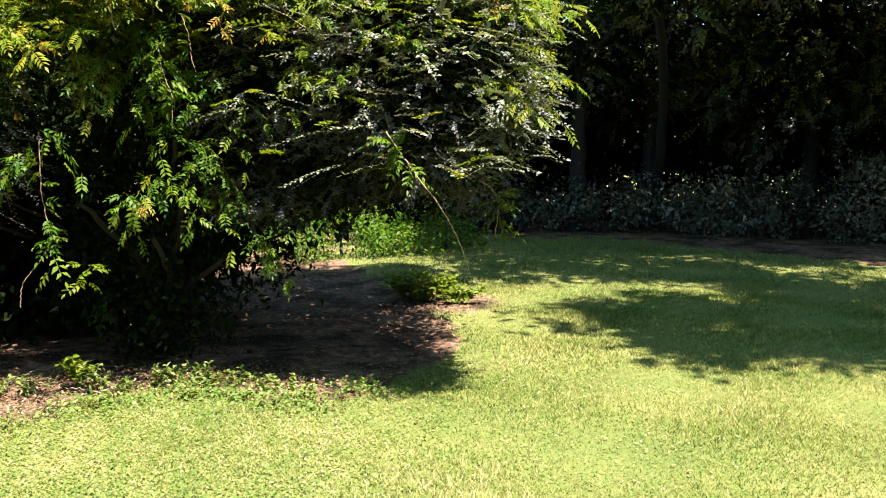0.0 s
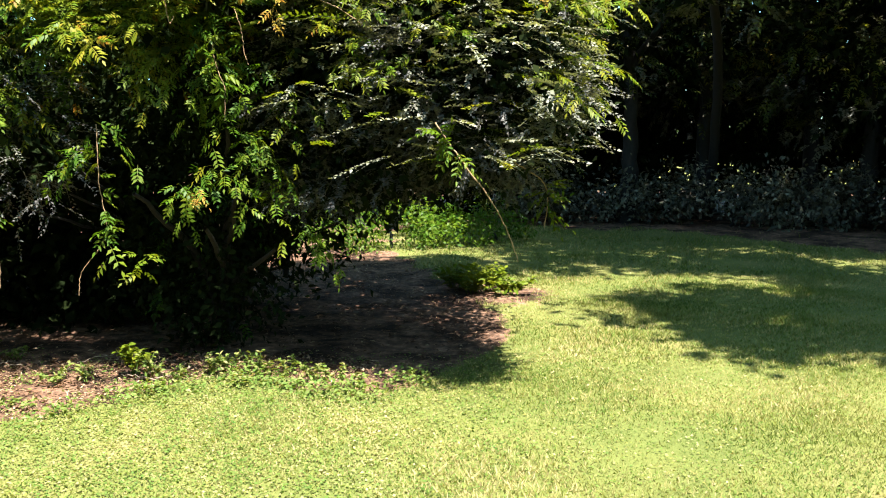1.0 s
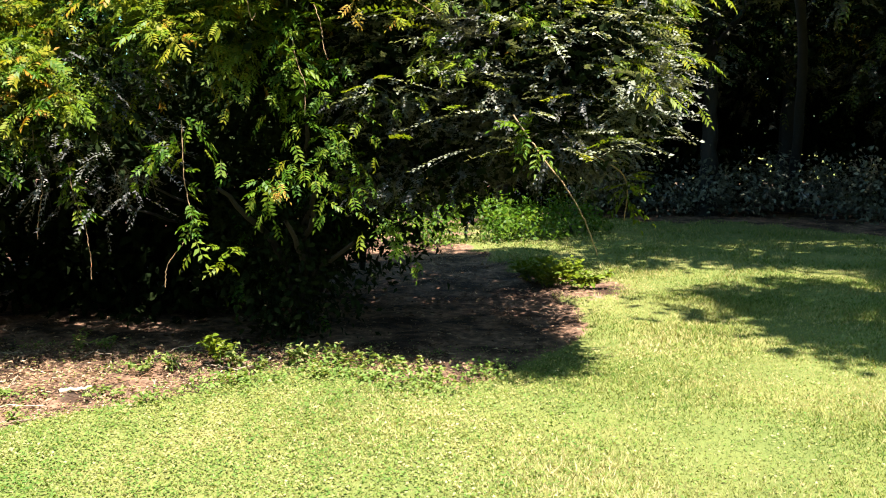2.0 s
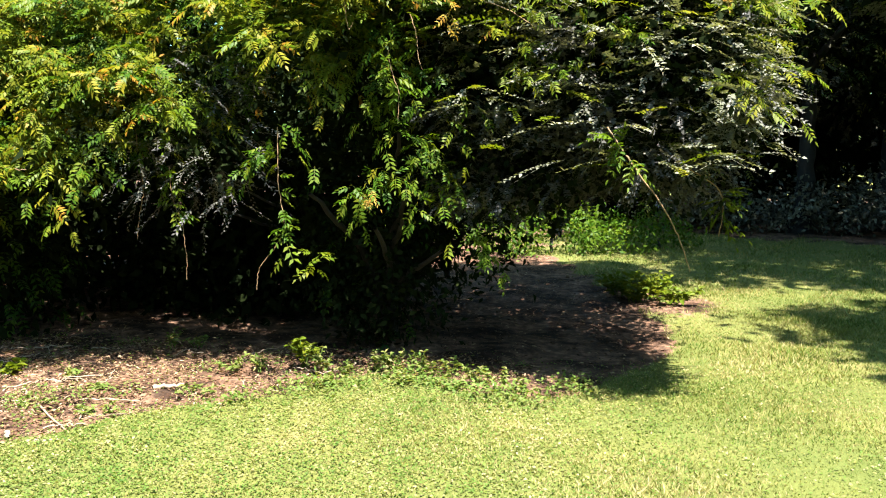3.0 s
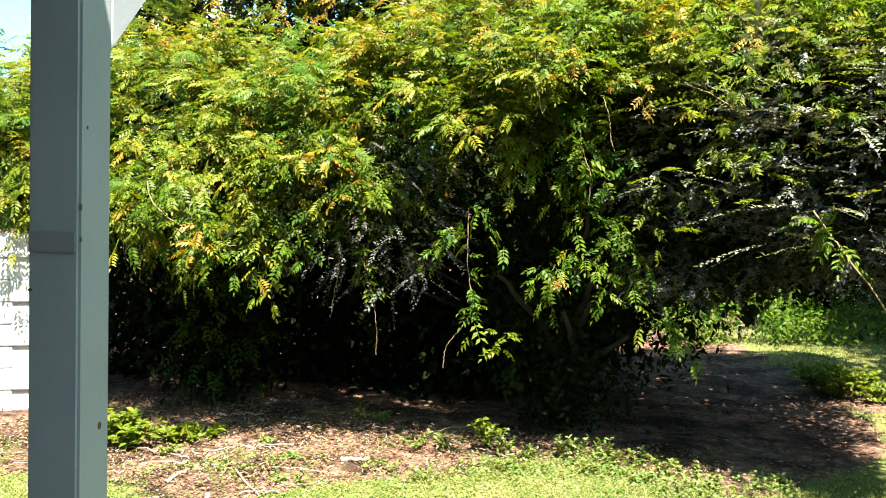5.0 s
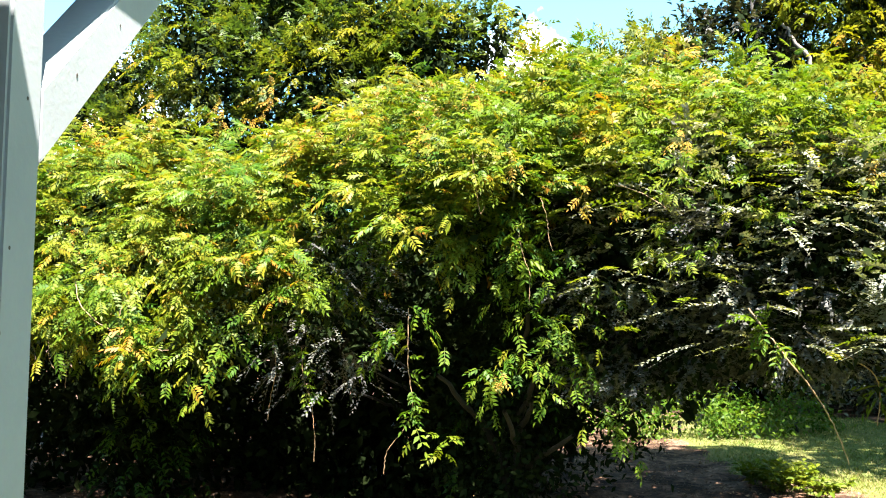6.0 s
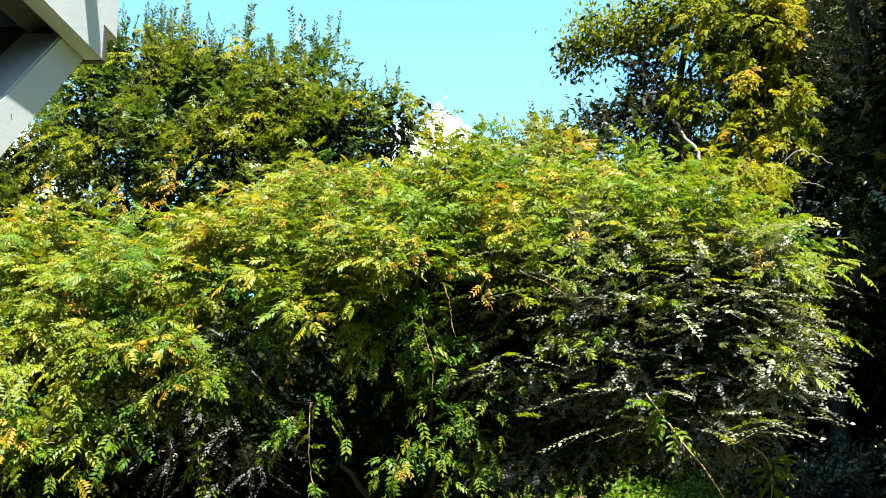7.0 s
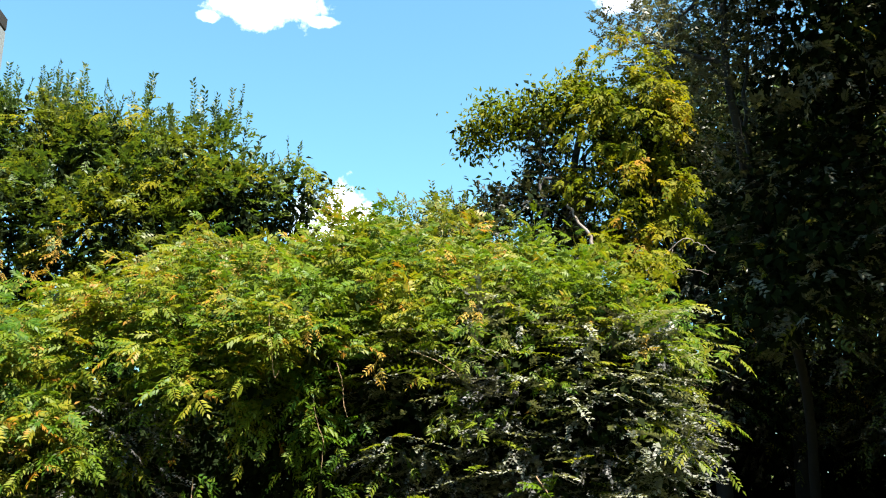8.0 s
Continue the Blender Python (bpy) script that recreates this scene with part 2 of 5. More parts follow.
def tubes(runs, sides=7):
    """Tapered round limbs: runs of (points, radii)."""
    verts, faces, n0 = [], [], 0
    for pts, radii in runs:
        pts = np.asarray(pts, float)
        along = unit(np.gradient(pts, axis=0))
        a = unit(np.cross(along, (0.31, 0.87, 0.38)))
        b = np.cross(along, a)
        ang = np.linspace(0, 2 * np.pi, sides, endpoint=False)
        ring = pts[:, None] + np.asarray(radii)[:, None, None] * (np.cos(ang)[None, :, None] * a[:, None] + np.sin(ang)[None, :, None] * b[:, None])
        verts.append(ring.reshape(-1, 3))
        for k in range(len(pts) - 1):
            for s in range(sides):
                t = (s + 1) % sides
                faces.append((n0 + k * sides + s, n0 + k * sides + t, n0 + (k + 1) * sides + t, n0 + (k + 1) * sides + s))
        n0 += len(pts) * sides
    return np.concatenate(verts), np.array(faces)


def bend(points, n, rng=None, wobble=0.0):
    """A smooth line through a few points (Catmull-Rom), with a little wobble."""
    p = np.asarray(points, float)
    p = np.vstack([2 * p[0] - p[1], p, 2 * p[-1] - p[-2]])
    out = []
    for k in range(1, len(p) - 2):
        for u in np.linspace(0, 1, n, endpoint=False):
            out.append(0.5 * (2 * p[k] + (p[k + 1] - p[k - 1]) * u + (2 * p[k - 1] - 5 * p[k] + 4 * p[k + 1] - p[k + 2]) * u**2 + (3 * p[k] - p[k - 1] - 3 * p[k + 1] + p[k + 2]) * u**3))
    out = np.array(out + [p[-2]])
    if rng is not None:
        out[1:-1] += rng.normal(0, wobble, out[1:-1].shape)
    return out


def toned(me, tone):
    me.attributes.new("tone", "FLOAT", "POINT").data.foreach_set("value", np.asarray(tone, np.float32))
    return me


def leaf_mesh(name, leaves, mat, fine=False):
    """Folded, pointed leaves from (base, axis, normal, length, width) arrays; fine: with a rounder outline."""
    base, axis, normal, length, width = [np.concatenate(c) for c in zip(*(one[:5] for one in leaves))]
    tone = np.concatenate([one[5] if len(one) > 5 else np.zeros(len(one[0])) for one in leaves])
    axis = unit(axis)
    side = unit(np.cross(axis, normal))
    normal = np.cross(side, axis)
    l, w = length[:, None], width[:, None]
    if fine:
        low, high, lift = base + axis * l * 0.28, base + axis * l * 0.62 - normal * l * 0.03, normal * w * 0.2
        tip = base + axis * l - normal * l * 0.14
        v = np.stack([base, low + side * w * 0.46 + lift, high + side * w * 0.42 + lift, tip, high - side * w * 0.42 + lift, low - side * w * 0.46 + lift], 1)
        at = 6 * np.arange(len(base))[:, None]
        return toned(mesh_from(name, v.reshape(-1, 3), np.concatenate([at + (0, 1, 2, 3), at + (0, 3, 4, 5)]), mat), np.repeat(tone, 6))
    mid = base + axis * l * 0.42
    v = np.stack([base, mid + side * w * 0.5 + normal * w * 0.18, base + axis * l - normal * l * 0.12, mid - side * w * 0.5 + normal * w * 0.18], 1)
    return toned(mesh_from(name, v.reshape(-1, 3), np.arange(4 * len(base)).reshape(-1, 4), mat), np.repeat(tone, 4))


def shell(rng, lobes, per_m2, depth=0.4, low=-1.0, lump=0.16, group=7, spread=0.13):
    """Places and outward normals over and a little inside a union of uneven ellipsoids, gathered in clumps with gaps between."""
    places, outs = [], []
    for k, (c, r) in enumerate(lobes):
        c, r = np.array(c), np.array(r)
        area = 4 * np.pi * ((r[0] * r[1]) ** 1.6 / 3 + (r[0] * r[2]) ** 1.6 / 3 + (r[1] * r[2]) ** 1.6 / 3) ** (1 / 1.6)
        d = unit(rng.normal(size=(max(int(area * per_m2 / group), 3), 3)))
        d = d[d[:, 2] > low]
        waves = unit(rng.normal(size=(5, 3))) * rng.uniform(3, 9, (5, 1))
        bumps = np.sin(d @ waves.T + rng.uniform(0, 6.3, 5)).mean(1)
        f = (1 + lump * 2 * bumps) * (1 - depth * rng.random(len(d)) ** 2.2)
        p = c + d * r * f[:, None]
        keep = np.ones(len(p), bool)
        for j, (c2, r2) in enumerate(lobes):
            if j != k:
                keep &= (((p - c2) / np.array(r2)) ** 2).sum(1) > 0.5
        keep |= rng.random(len(p)) < 0.12
        p, o = p[keep], unit(d / r)[keep]
        p = np.repeat(p, group, 0) + rng.normal(0, spread, (len(p) * group, 3)) * (1, 1, 0.8)
        places.append(p)
        outs.append(unit(np.repeat(o, group, 0) + rng.normal(0, 0.25, p.shape)))
    return np.concatenate(places), np.concatenate(outs)


def patchy(rng, p, share, size):
    """Picks a share of the places in drifts about size metres across, leaving gaps between."""
    waves = unit(rng.normal(size=(7, 3))) * (6.283 / size * rng.uniform(0.6, 1.5, (7, 1)))
    v = np.sin(p @ waves.T + rng.uniform(0, 6.3, 7)).mean(1) + rng.normal(0, 0.06, len(p))
    return v > np.quantile(v, 1 - share)


def drifts(rng, p, size):
    """A tone from 0 to 1 that drifts over the places in patches about size metres across."""
    waves = unit(rng.normal(size=(6, 3))) * (6.283 / size * rng.uniform(0.6, 1.6, (6, 1)))
    v = np.sin(p @ waves.T + rng.uniform(0, 6.3, 6)).mean(1)
    return np.clip(0.5 + v * 0.9, 0, 1)


def core(lobes, k=0.78):
    return [(c, (r[0] * k, r[1] * k, r[2] * k)) for c, r in lobes]


def fronds(rng, at, axis, up, size, pairs, leaflet, tone):
    """Feather leaves, each flat in its own plane: pairs of narrow leaflets along a drooping rib and one at its end."""
    n = len(at)
    axis = unit(axis)
    side = unit(np.cross(axis, up))
    up = np.cross(side, axis)
    result = []
    for k in range(pairs * 2 + 1):
        s = 0 if k == pairs * 2 else (1 if k % 2 else -1)
        u = 1.0 if s == 0 else 0.25 + 0.7 * (k // 2) / pairs
        foot = at + axis * (size * u)[:, None] - np.array((0, 0, 1.0)) * (size * 0.22 * u * u)[:, None]
        a = axis * (1.0 if s == 0 else 0.55) + side * (0.85 * s) - up * 0.18 - np.array((0, 0, 0.12 * u)) + rng.normal(0, 0.1, (n, 3))
        ll = leaflet[0] * (size / size.mean()) ** 0.5 * rng.uniform(0.82, 1.15, n) * (1 - 0.5 * abs(u - 0.55))
        result.append((foot, a, up + side * (0.2 * s) + rng.normal(0, 0.13, (n, 3)), ll, ll * leaflet[1] / leaflet[0], tone))
    result.append((at, axis - np.array((0, 0, 0.2)), up, size, np.full(n, 0.004), tone))
    return [tuple(np.concatenate(c) for c in zip(*result))]


def shoots(rng, p, way, length, count, frond, pairs, leaflet, tone, sag=0.6, tips=0.12):
    """Arching vine shoots that start at p and sag under their weight, set with feather leaves on both sides."""
    n = len(p)
    way, length = unit(way), length * rng.uniform(0.6, 1.3, n)
    down = np.array((0, 0, 1.0))
    result = []
    for k in range(count):
        s = (k + 0.6) / count
        at = p + way * (length * s)[:, None] - down * (length * sag * s * s)[:, None]
        along = unit(way - down * 2 * sag * s)
        side = unit(np.cross(along, down + rng.normal(0, 0.2, (n, 3)))) * (1 if k % 2 else -1)
        a = along * (0.5 if k < count - 1 else 1.2) + side * 0.75 - down * 0.1 + rng.normal(0, 0.2, (n, 3))
        up = down * 0.75 + np.array((0.1, -0.35, 0)) + way * 0.25 + rng.normal(0, 0.42, (n, 3))
        result += fronds(rng, at, a, up, frond * rng.uniform(0.7, 1.2, n) * (1.1 - 0.35 * s), pairs, leaflet, np.clip(tone + tips * (s - 0.5) + rng.normal(0, 0.13, n), 0, 1.2))
        result.append((at, along, side, length / count * 1.1, np.full(n, 0.006), tone * 0.5 + 0.4))
    return result


def pinnate(rng, p, out, length=0.26, pairs=5, leaf=(0.058, 0.022), droop=0.15, tone=0.3):
    """Feather-shaped leaves of several pairs of leaflets, hanging outward from p."""
    n = len(p)
    axis = unit(out * 0.75 + rng.normal(0, 0.4, (n, 3)) + np.array((0, 0, -droop)))
    up = np.array((0.1, -0.3, 0.7)) + out * 0.4 + rng.normal(0, 0.25, (n, 3))
    return fronds(rng, p, axis, up, length * rng.uniform(0.7, 1.25, n), pairs, leaf, np.zeros(n) + tone + rng.normal(0, 0.08, n))


def sprays(rng, p, out, length=0.4, count=16, leaf=(0.034, 0.016), flat=0.6, droop=0.15, tone=0.0, loose=0.45):
    """Long thin twigs with small opposite leaves, spreading sideways."""
    n = len(p)
    tone = np.zeros(n) + tone
    axis = out * 0.9 + rng.normal(0, loose, (n, 3))
    axis[:, 2] = axis[:, 2] * flat - droop
    axis = unit(axis)
    side = unit(np.cross(axis, np.array((0, 0, 1.0)) + rng.normal(0, 0.25, (n, 3))))
    up = np.cross(side, axis)
    size = rng.uniform(0.5, 1.3, n)
    result = []
    for k in range(count):
        s = 1 if k % 2 else -1
        u = (k + 1) / count
        at = p + axis * (length * u * size)[:, None] - np.array((0, 0, 0.14)) * (u * u * length * size)[:, None]
        a = axis * 0.7 + side * (0.75 * s) + up * 0.1 + rng.normal(0, 0.22, (n, 3))
        ll = leaf[0] * rng.uniform(0.7, 1.25, n)
        result.append((at, a, up + rng.normal(0, 0.25, (n, 3)), ll, ll * leaf[1] / leaf[0], tone))
    result.append((p, axis - np.array((0, 0, 0.1)), up, length * size, np.full(n, 0.006), tone))
    return [tuple(np.concatenate(c) for c in zip(*result))]


def tufts(rng, p, out, count=8, spread=0.16, leaf=(0.075, 0.036), droop=0.3, tone=0.0):
    """Clumps of simple leaves round twig ends."""
    n = len(p) * count
    p2, o2 = np.repeat(p, count, 0), np.repeat(out, count, 0)
    at = p2 + rng.normal(0, spread, (n, 3))
    a = o2 * 0.6 + rng.normal(0, 0.6, (n, 3)) + np.array((0, 0, -droop))
    nrm = o2 * 0.8 + np.array((0, -0.15, 0.55)) + rng.normal(0, 0.45, (n, 3))
    ll = leaf[0] * rng.uniform(0.65, 1.3, n)
    return [(at, a, nrm, ll, ll * leaf[1] / leaf[0], np.repeat(np.zeros(len(p)) + tone, count))]


def box(bm, lo, hi, m=None):
    vs = bmesh.ops.create_cube(bm, size=1.0)["verts"]
    lo, hi = Vector(lo), Vector(hi)
    for v in vs:
        v.co = Vector(((v.co[k] + 0.5) * (hi[k] - lo[k]) + lo[k] for k in range(3)))
        if m is not None:
            v.co = m @ v.co
    return vs


def beam(name, lo, hi, mat, parent=None, m=None, bevel=0.004, label=""):
    """A squared timber with eased edges."""
    bm = bmesh.new()
    box(bm, lo, hi)
    bmesh.ops.bevel(bm, geom=bm.edges[:], offset=bevel, segments=2, affect="EDGES")
    if m is not None:
        bm.transform(m)
    return part(name, bm, mat, parent, label)


# ---- the ground ----
EDGE_X = (-40, -7.5, -5.8, -4.8, -3.7, -3.5, -3.1, -2.6, -2.1, -1.6, -0.9, -0.4, 0.1, 0.3)
EDGE_Y = (5.3, 4.65, 4.62, 4.72, 4.8, 5.25, 5.75, 6.3, 6.75, 6.5, 6.35, 6.85, 8.0, 8.7)


def soil_at(x, y):
    """How far bare earth shows: 1 in the bed under the shrubs and under the trees, 0 on the lawn."""
    wob = 0.12 * np.sin(3.1 * x + 1.7 * y) + 0.08 * np.sin(7.3 * x - 4.1 * y + 1.0)
    front = (y + wob - np.interp(x, EDGE_X, EDGE_Y)) / 0.5
    right = (np.interp(y, (6, 8.7, 10.8, 12, 14.4, 16, 40), (0.3, 0.25, 0.1, -0.5, -1.4, -2.4, -2.4)) - x + wob) / 0.4
    bed = np.clip(np.minimum(front, right) + 0.35, 0, 1)
    clump = np.clip(1.3 - np.hypot((x - 0.15) / 0.75, (y - 10.5) / 0.9), 0, 1)
    wood = np.clip((y + wob * 3 - np.interp(x, (-2, 0, 3, 6, 8, 12, 30), (17.5, 19.5, 18.2, 15.3, 12.8, 11.5, 11.5))) / 1.2 + 0.3, 0, 0.85)
    wood = wood * (y < 34)
    back = np.clip(1.2 - np.hypot((x + 2.5) / 1.6, (y - 16.2) / 0.9), 0, 0.6)
    return np.maximum.reduce([bed, clump, wood, back])


def build_ground():
    gx = np.concatenate([[-500, -200, -80, -40, -25], np.arange(-16, 14.01, 0.16), [18, 25, 40, 80, 200, 500]])
    gy = np.concatenate([[-300, -100, -30, -10, -3, 0], np.arange(2, 24.01, 0.16), [27, 31, 36, 44, 60, 90, 160, 350, 900]])
    x, y = np.meshgrid(gx, gy)
    soil = soil_at(x, y)
    near = np.exp(-((np.hypot(x, y - 9) / 14) ** 4))
    z = near * (0.015 * np.sin(2.1 * x + 0.7 * y) + 0.012 * np.sin(5.3 * x - 3.7 * y) + 0.03 * soil * np.sin(9 * x + 4 * y) * np.sin(7 * y - 2 * x) * 0.6)
    ny, nx = x.shape
    idx = np.arange(nx * ny).reshape(ny, nx)
    faces = np.stack([idx[:-1, :-1], idx[:-1, 1:], idx[1:, 1:], idx[1:, :-1]], -1).reshape(-1, 4)
    me = mesh_from("ground", np.stack([x, y, z], -1).reshape(-1, 3), faces, GROUND)
    attr = me.attributes.new("soil", "FLOAT", "POINT")
    attr.data.foreach_set("value", soil.ravel().astype(np.float32))
    tagged(new("ground", me), "sunlit mown lawn with a bare earth bed under shrubs", "lawn", kind="structure")


build_ground()

# ---- porch corner: post, brace, beams and roof ----
PORCH = pose(-1.513, 1.2946, 0.0155, 0, 0, 12.01)  # the post's near right edge; x along the porch front, y towards the yard
W = 0.089


def build_porch():
    th = thing("porch_post", PORCH.translation, "square grey painted wooden porch post with a diagonal brace", "post")
    post = beam("post", (-W, 0, -0.06), (0, W, 2.62), GREY_PAINT, th, PORCH, 0.005)
    # knee brace, flush with the post's yard-side face
    bm = bmesh.new()
    prof = [(W, 2.03), (0.655, 2.585), (0.53, 2.585), (W, 2.155)]
    lo = [bm.verts.new((-0.001, f, z)) for f, z in prof]
    hi = [bm.verts.new((-W, f, z)) for f, z in prof]
    bm.faces.new(lo)
    bm.faces.new(hi[::-1])
    for k in range(4):
        bm.faces.new((lo[k], hi[k], hi[(k + 1) % 4], lo[(k + 1) % 4]))
    bmesh.ops.recalc_face_normals(bm, faces=bm.faces[:])
    bmesh.ops.bevel(bm, geom=bm.edges[:], offset=0.004, segments=2, affect="EDGES")
    bm.transform(PORCH)
    part("brace", bm, GREY_PAINT, th, "white-lit diagonal wooden brace")
    # nail heads and knocks in the paint
    for name, spots in (("knot", ((0, 0.003, 1.775, 0.005), (0, 0.004, 1.725, 0.004), (0, 0.05, 2.13, 0.003), (0, 0.02, 1.9, 0.003), (0, 0.06, 1.423, 0.006), (0, 0.336, 2.339, 0.0025), (0, 0.19, 2.205, 0.003))),):
        for r, f, z, size in spots:
            bm = bmesh.new()
            bmesh.ops.create_uvsphere(bm, u_segments=8, v_segments=6, radius=size)
            bmesh.ops.scale(bm, vec=(0.25, 0.9, 1.1), verts=bm.verts[:])
            bmesh.ops.translate(bm, vec=(r, f, z), verts=bm.verts[:])
            bm.transform(PORCH)
            part("nail_hole", bm, NAIL, th)
    for f, z in ((-W + 0.005, 1.645), (-0.05, 1.22), (-0.03, 1.21)):
        bm = bmesh.new()
        bmesh.ops.create_uvsphere(bm, u_segments=8, v_segments=6, radius=0.0035)
        bmesh.ops.scale(bm, vec=(1.2, 0.4, 0.8), verts=bm.verts[:])
        bmesh.ops.translate(bm, vec=(f, 0, z), verts=bm.verts[:])
        bm.transform(PORCH)
        part("nail_hole", bm, NAIL, th)
    # thin darker strip stands in for a shadow across the post
    beam("shadow_band", (-W + 0.003, -0.0025, 1.704), (-0.006, 0.0, 1.737), SHADOW_GREY, th, PORCH, 0.001, "darker band standing for a shadow on the post")
    roof = thing("porch_roof", PORCH @ Vector((-1.5, -1.0, 2.6)), "grey painted wooden porch roof on beams, underside painted near-black for shade", "roof")
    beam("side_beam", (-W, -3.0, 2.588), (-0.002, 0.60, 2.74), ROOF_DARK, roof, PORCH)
    beam("fascia", (0.0, -3.0, 2.562), (0.04, 0.63, 2.84), GREY_PAINT, roof, PORCH)
    beam("front_beam", (-0.10, 0.635, 2.65), (0.032, 0.728, 2.84), GREY_PAINT, roof, PORCH)
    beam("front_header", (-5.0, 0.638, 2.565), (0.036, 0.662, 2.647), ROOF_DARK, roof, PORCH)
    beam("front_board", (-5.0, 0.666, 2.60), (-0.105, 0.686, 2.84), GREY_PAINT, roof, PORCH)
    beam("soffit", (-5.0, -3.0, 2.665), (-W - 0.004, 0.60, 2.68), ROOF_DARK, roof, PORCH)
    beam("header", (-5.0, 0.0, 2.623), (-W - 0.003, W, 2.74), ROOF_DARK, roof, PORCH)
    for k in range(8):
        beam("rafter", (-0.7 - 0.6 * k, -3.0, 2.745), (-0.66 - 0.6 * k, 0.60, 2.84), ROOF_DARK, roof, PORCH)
    # two battens added to throw stripes of shade on the fascia
    for y0, out in ((0.24, 0.075), (0.42, 0.11)):
        beam("shade_batten", (-0.05, y0, 2.882), (out, y0 + 0.06, 2.92), GREY_PAINT, roof, PORCH)
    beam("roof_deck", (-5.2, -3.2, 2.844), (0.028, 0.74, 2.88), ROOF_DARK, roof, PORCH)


build_porch()
# panel added out of view to keep the sun off the post
shade_panel = beam("post_shade_panel", (-5.4, -6.0, 2.9), (0.4, -0.33, 3.05), ROOF_DARK, None, PORCH)
tagged(shade_panel, "unseen dark panel added to shade the porch post", "roof", kind="structure")


# dark slab out of view, added to cut light bounced at the post
tagged(beam("bounce_cut_slab", (-5.4, -4.2, -0.02), (2.6, -0.12, 0.035), ROOF_DARK, None, PORCH), "unseen dark slab added to cut light bounced onto the post", "floor", kind="structure")


def build_wall():
    """Low white wall of painted blocks beyond the porch."""
    m = pose(-6.95, 6.35, 0, 0, 0, 35)
    wall = tagged(part_mesh("wall_white", bpy.data.meshes.new("wall_white")), "white-painted rough block garden wall in dappled sun", "wall", kind="structure")
    bm = bmesh.new()
    box(bm, (-4.0, 0.0, -0.05), (0.0, 0.14, 1.62), m)
    bm.to_mesh(wall.data)
    bm.free()
    wall.data.materials.append(WHITE_PAINT)
    bm = bmesh.new()
    box(bm, (0, 0, 0), (0.394, 0.03, 0.194))
    bmesh.ops.bevel(bm, geom=bm.edges[:], offset=0.008, segments=2, affect="EDGES")
    me = bpy.data.meshes.new("block")
    bm.to_mesh(me)
    bm.free()
    me.materials.append(WHITE_PAINT)
    rng = np.random.default_rng(3)
    for row in range(8):
        for col in range(10):
            ob = new("block", me)
            ob.parent = wall
            ob.matrix_local = m @ pose(-0.4 * col - 0.4 + (0.2 if row % 2 else 0) - 0.2, -0.022 + rng.uniform(-0.002, 0.002), 0.2 * row, 0, 0, rng.uniform(-0.2, 0.2))


build_wall()


# ---- foliage ----
def foliage(name, parent, mat, leaves, label="", fine=False):
    return part_mesh(name, leaf_mesh(name, leaves, mat, fine), parent, label)


def limbs(rng, parent, base, lobes, radius, reach=0.75, name="branch", mat=BARK):
    """Tapered limbs from a base into each lobe of a crown."""
    for c, r in lobes:
        top = np.array(base) + (np.array(c) - base) * reach
        mid = np.array((*(np.array(base)[:2] * 0.72 + top[:2] * 0.28), base[2] * 0.4 + top[2] * 0.6)) + rng.normal(0, 0.1, 3)
        line = bend([base, mid, top], 6, rng, 0.015)
        v, f = tubes([(line, np.linspace(radius, radius * 0.3, len(line)))])
        part_mesh(name, mesh_from(name, v, f, mat), parent)


rng = np.random.default_rng(11)

# vine-smothered thicket
VINES_WEST = [((-8.89, 8.0, 2.53), (1.12, 1.0, 1.0)), ((-7.48, 7.8, 2.72), (1.07, 1.0, 0.84)), ((-5.95, 7.3, 2.74), (0.87, 0.9, 0.66)), ((-4.85, 7.1, 2.59), (0.82, 0.8, 0.53)),
              ((-4.02, 7.4, 2.86), (0.84, 0.9, 0.56)), ((-4.06, 6.5, 2.17), (0.39, 0.4, 0.39)), ((-3.17, 7.5, 3.05), (0.79, 0.9, 0.54)), ((-2.77, 6.8, 2.6), (0.5, 0.5, 0.3)),
              ((-7.6, 6.7, 2.3), (0.8, 0.6, 0.7))]
DRAPE = [((-5.1, 6.4, 2.02), (0.5, 0.55, 0.38)), ((-4.5, 6.05, 1.66), (0.26, 0.35, 0.18)), ((-5.8, 6.6, 1.98), (0.6, 0.6, 0.42)), ((-6.94, 7.0, 2.1), (0.79, 0.7, 0.6))]
VINES_EAST = [((-2.24, 7.8, 3.3), (0.85, 0.9, 0.45)), ((-1.46, 7.6, 3.22), (0.76, 0.9, 0.43)), ((-2.09, 6.8, 2.8), (0.47, 0.5, 0.28)), ((-0.66, 7.5, 3.2), (0.55, 0.8, 0.4)),
              ((-0.15, 7.2, 2.95), (0.5, 0.8, 0.31)), ((0.15, 7.0, 2.78), (0.3, 0.6, 0.22)), ((-1.41, 6.9, 2.87), (0.6, 0.5, 0.21))]
STRANDS = [((-1.94, 6.7, 2.5), (0.2, 0.25, 0.36)), ((-1.81, 6.75, 2.0), (0.26, 0.3, 0.36)), ((-1.9, 6.7, 1.6), (0.22, 0.25, 0.24)), ((-2.1, 6.35, 1.52), (0.12, 0.15, 0.13)),
           ((-2.82, 6.4, 1.86), (0.06, 0.1, 0.3)), ((-1.5, 6.85, 1.25), (0.1, 0.15, 0.25))]
CURTAIN = [((-3.55, 6.8, 2.26), (0.35, 0.35, 0.27)), ((-3.4, 6.7, 1.82), (0.3, 0.35, 0.47)), ((-3.8, 6.6, 1.66), (0.17, 0.25, 0.3))]
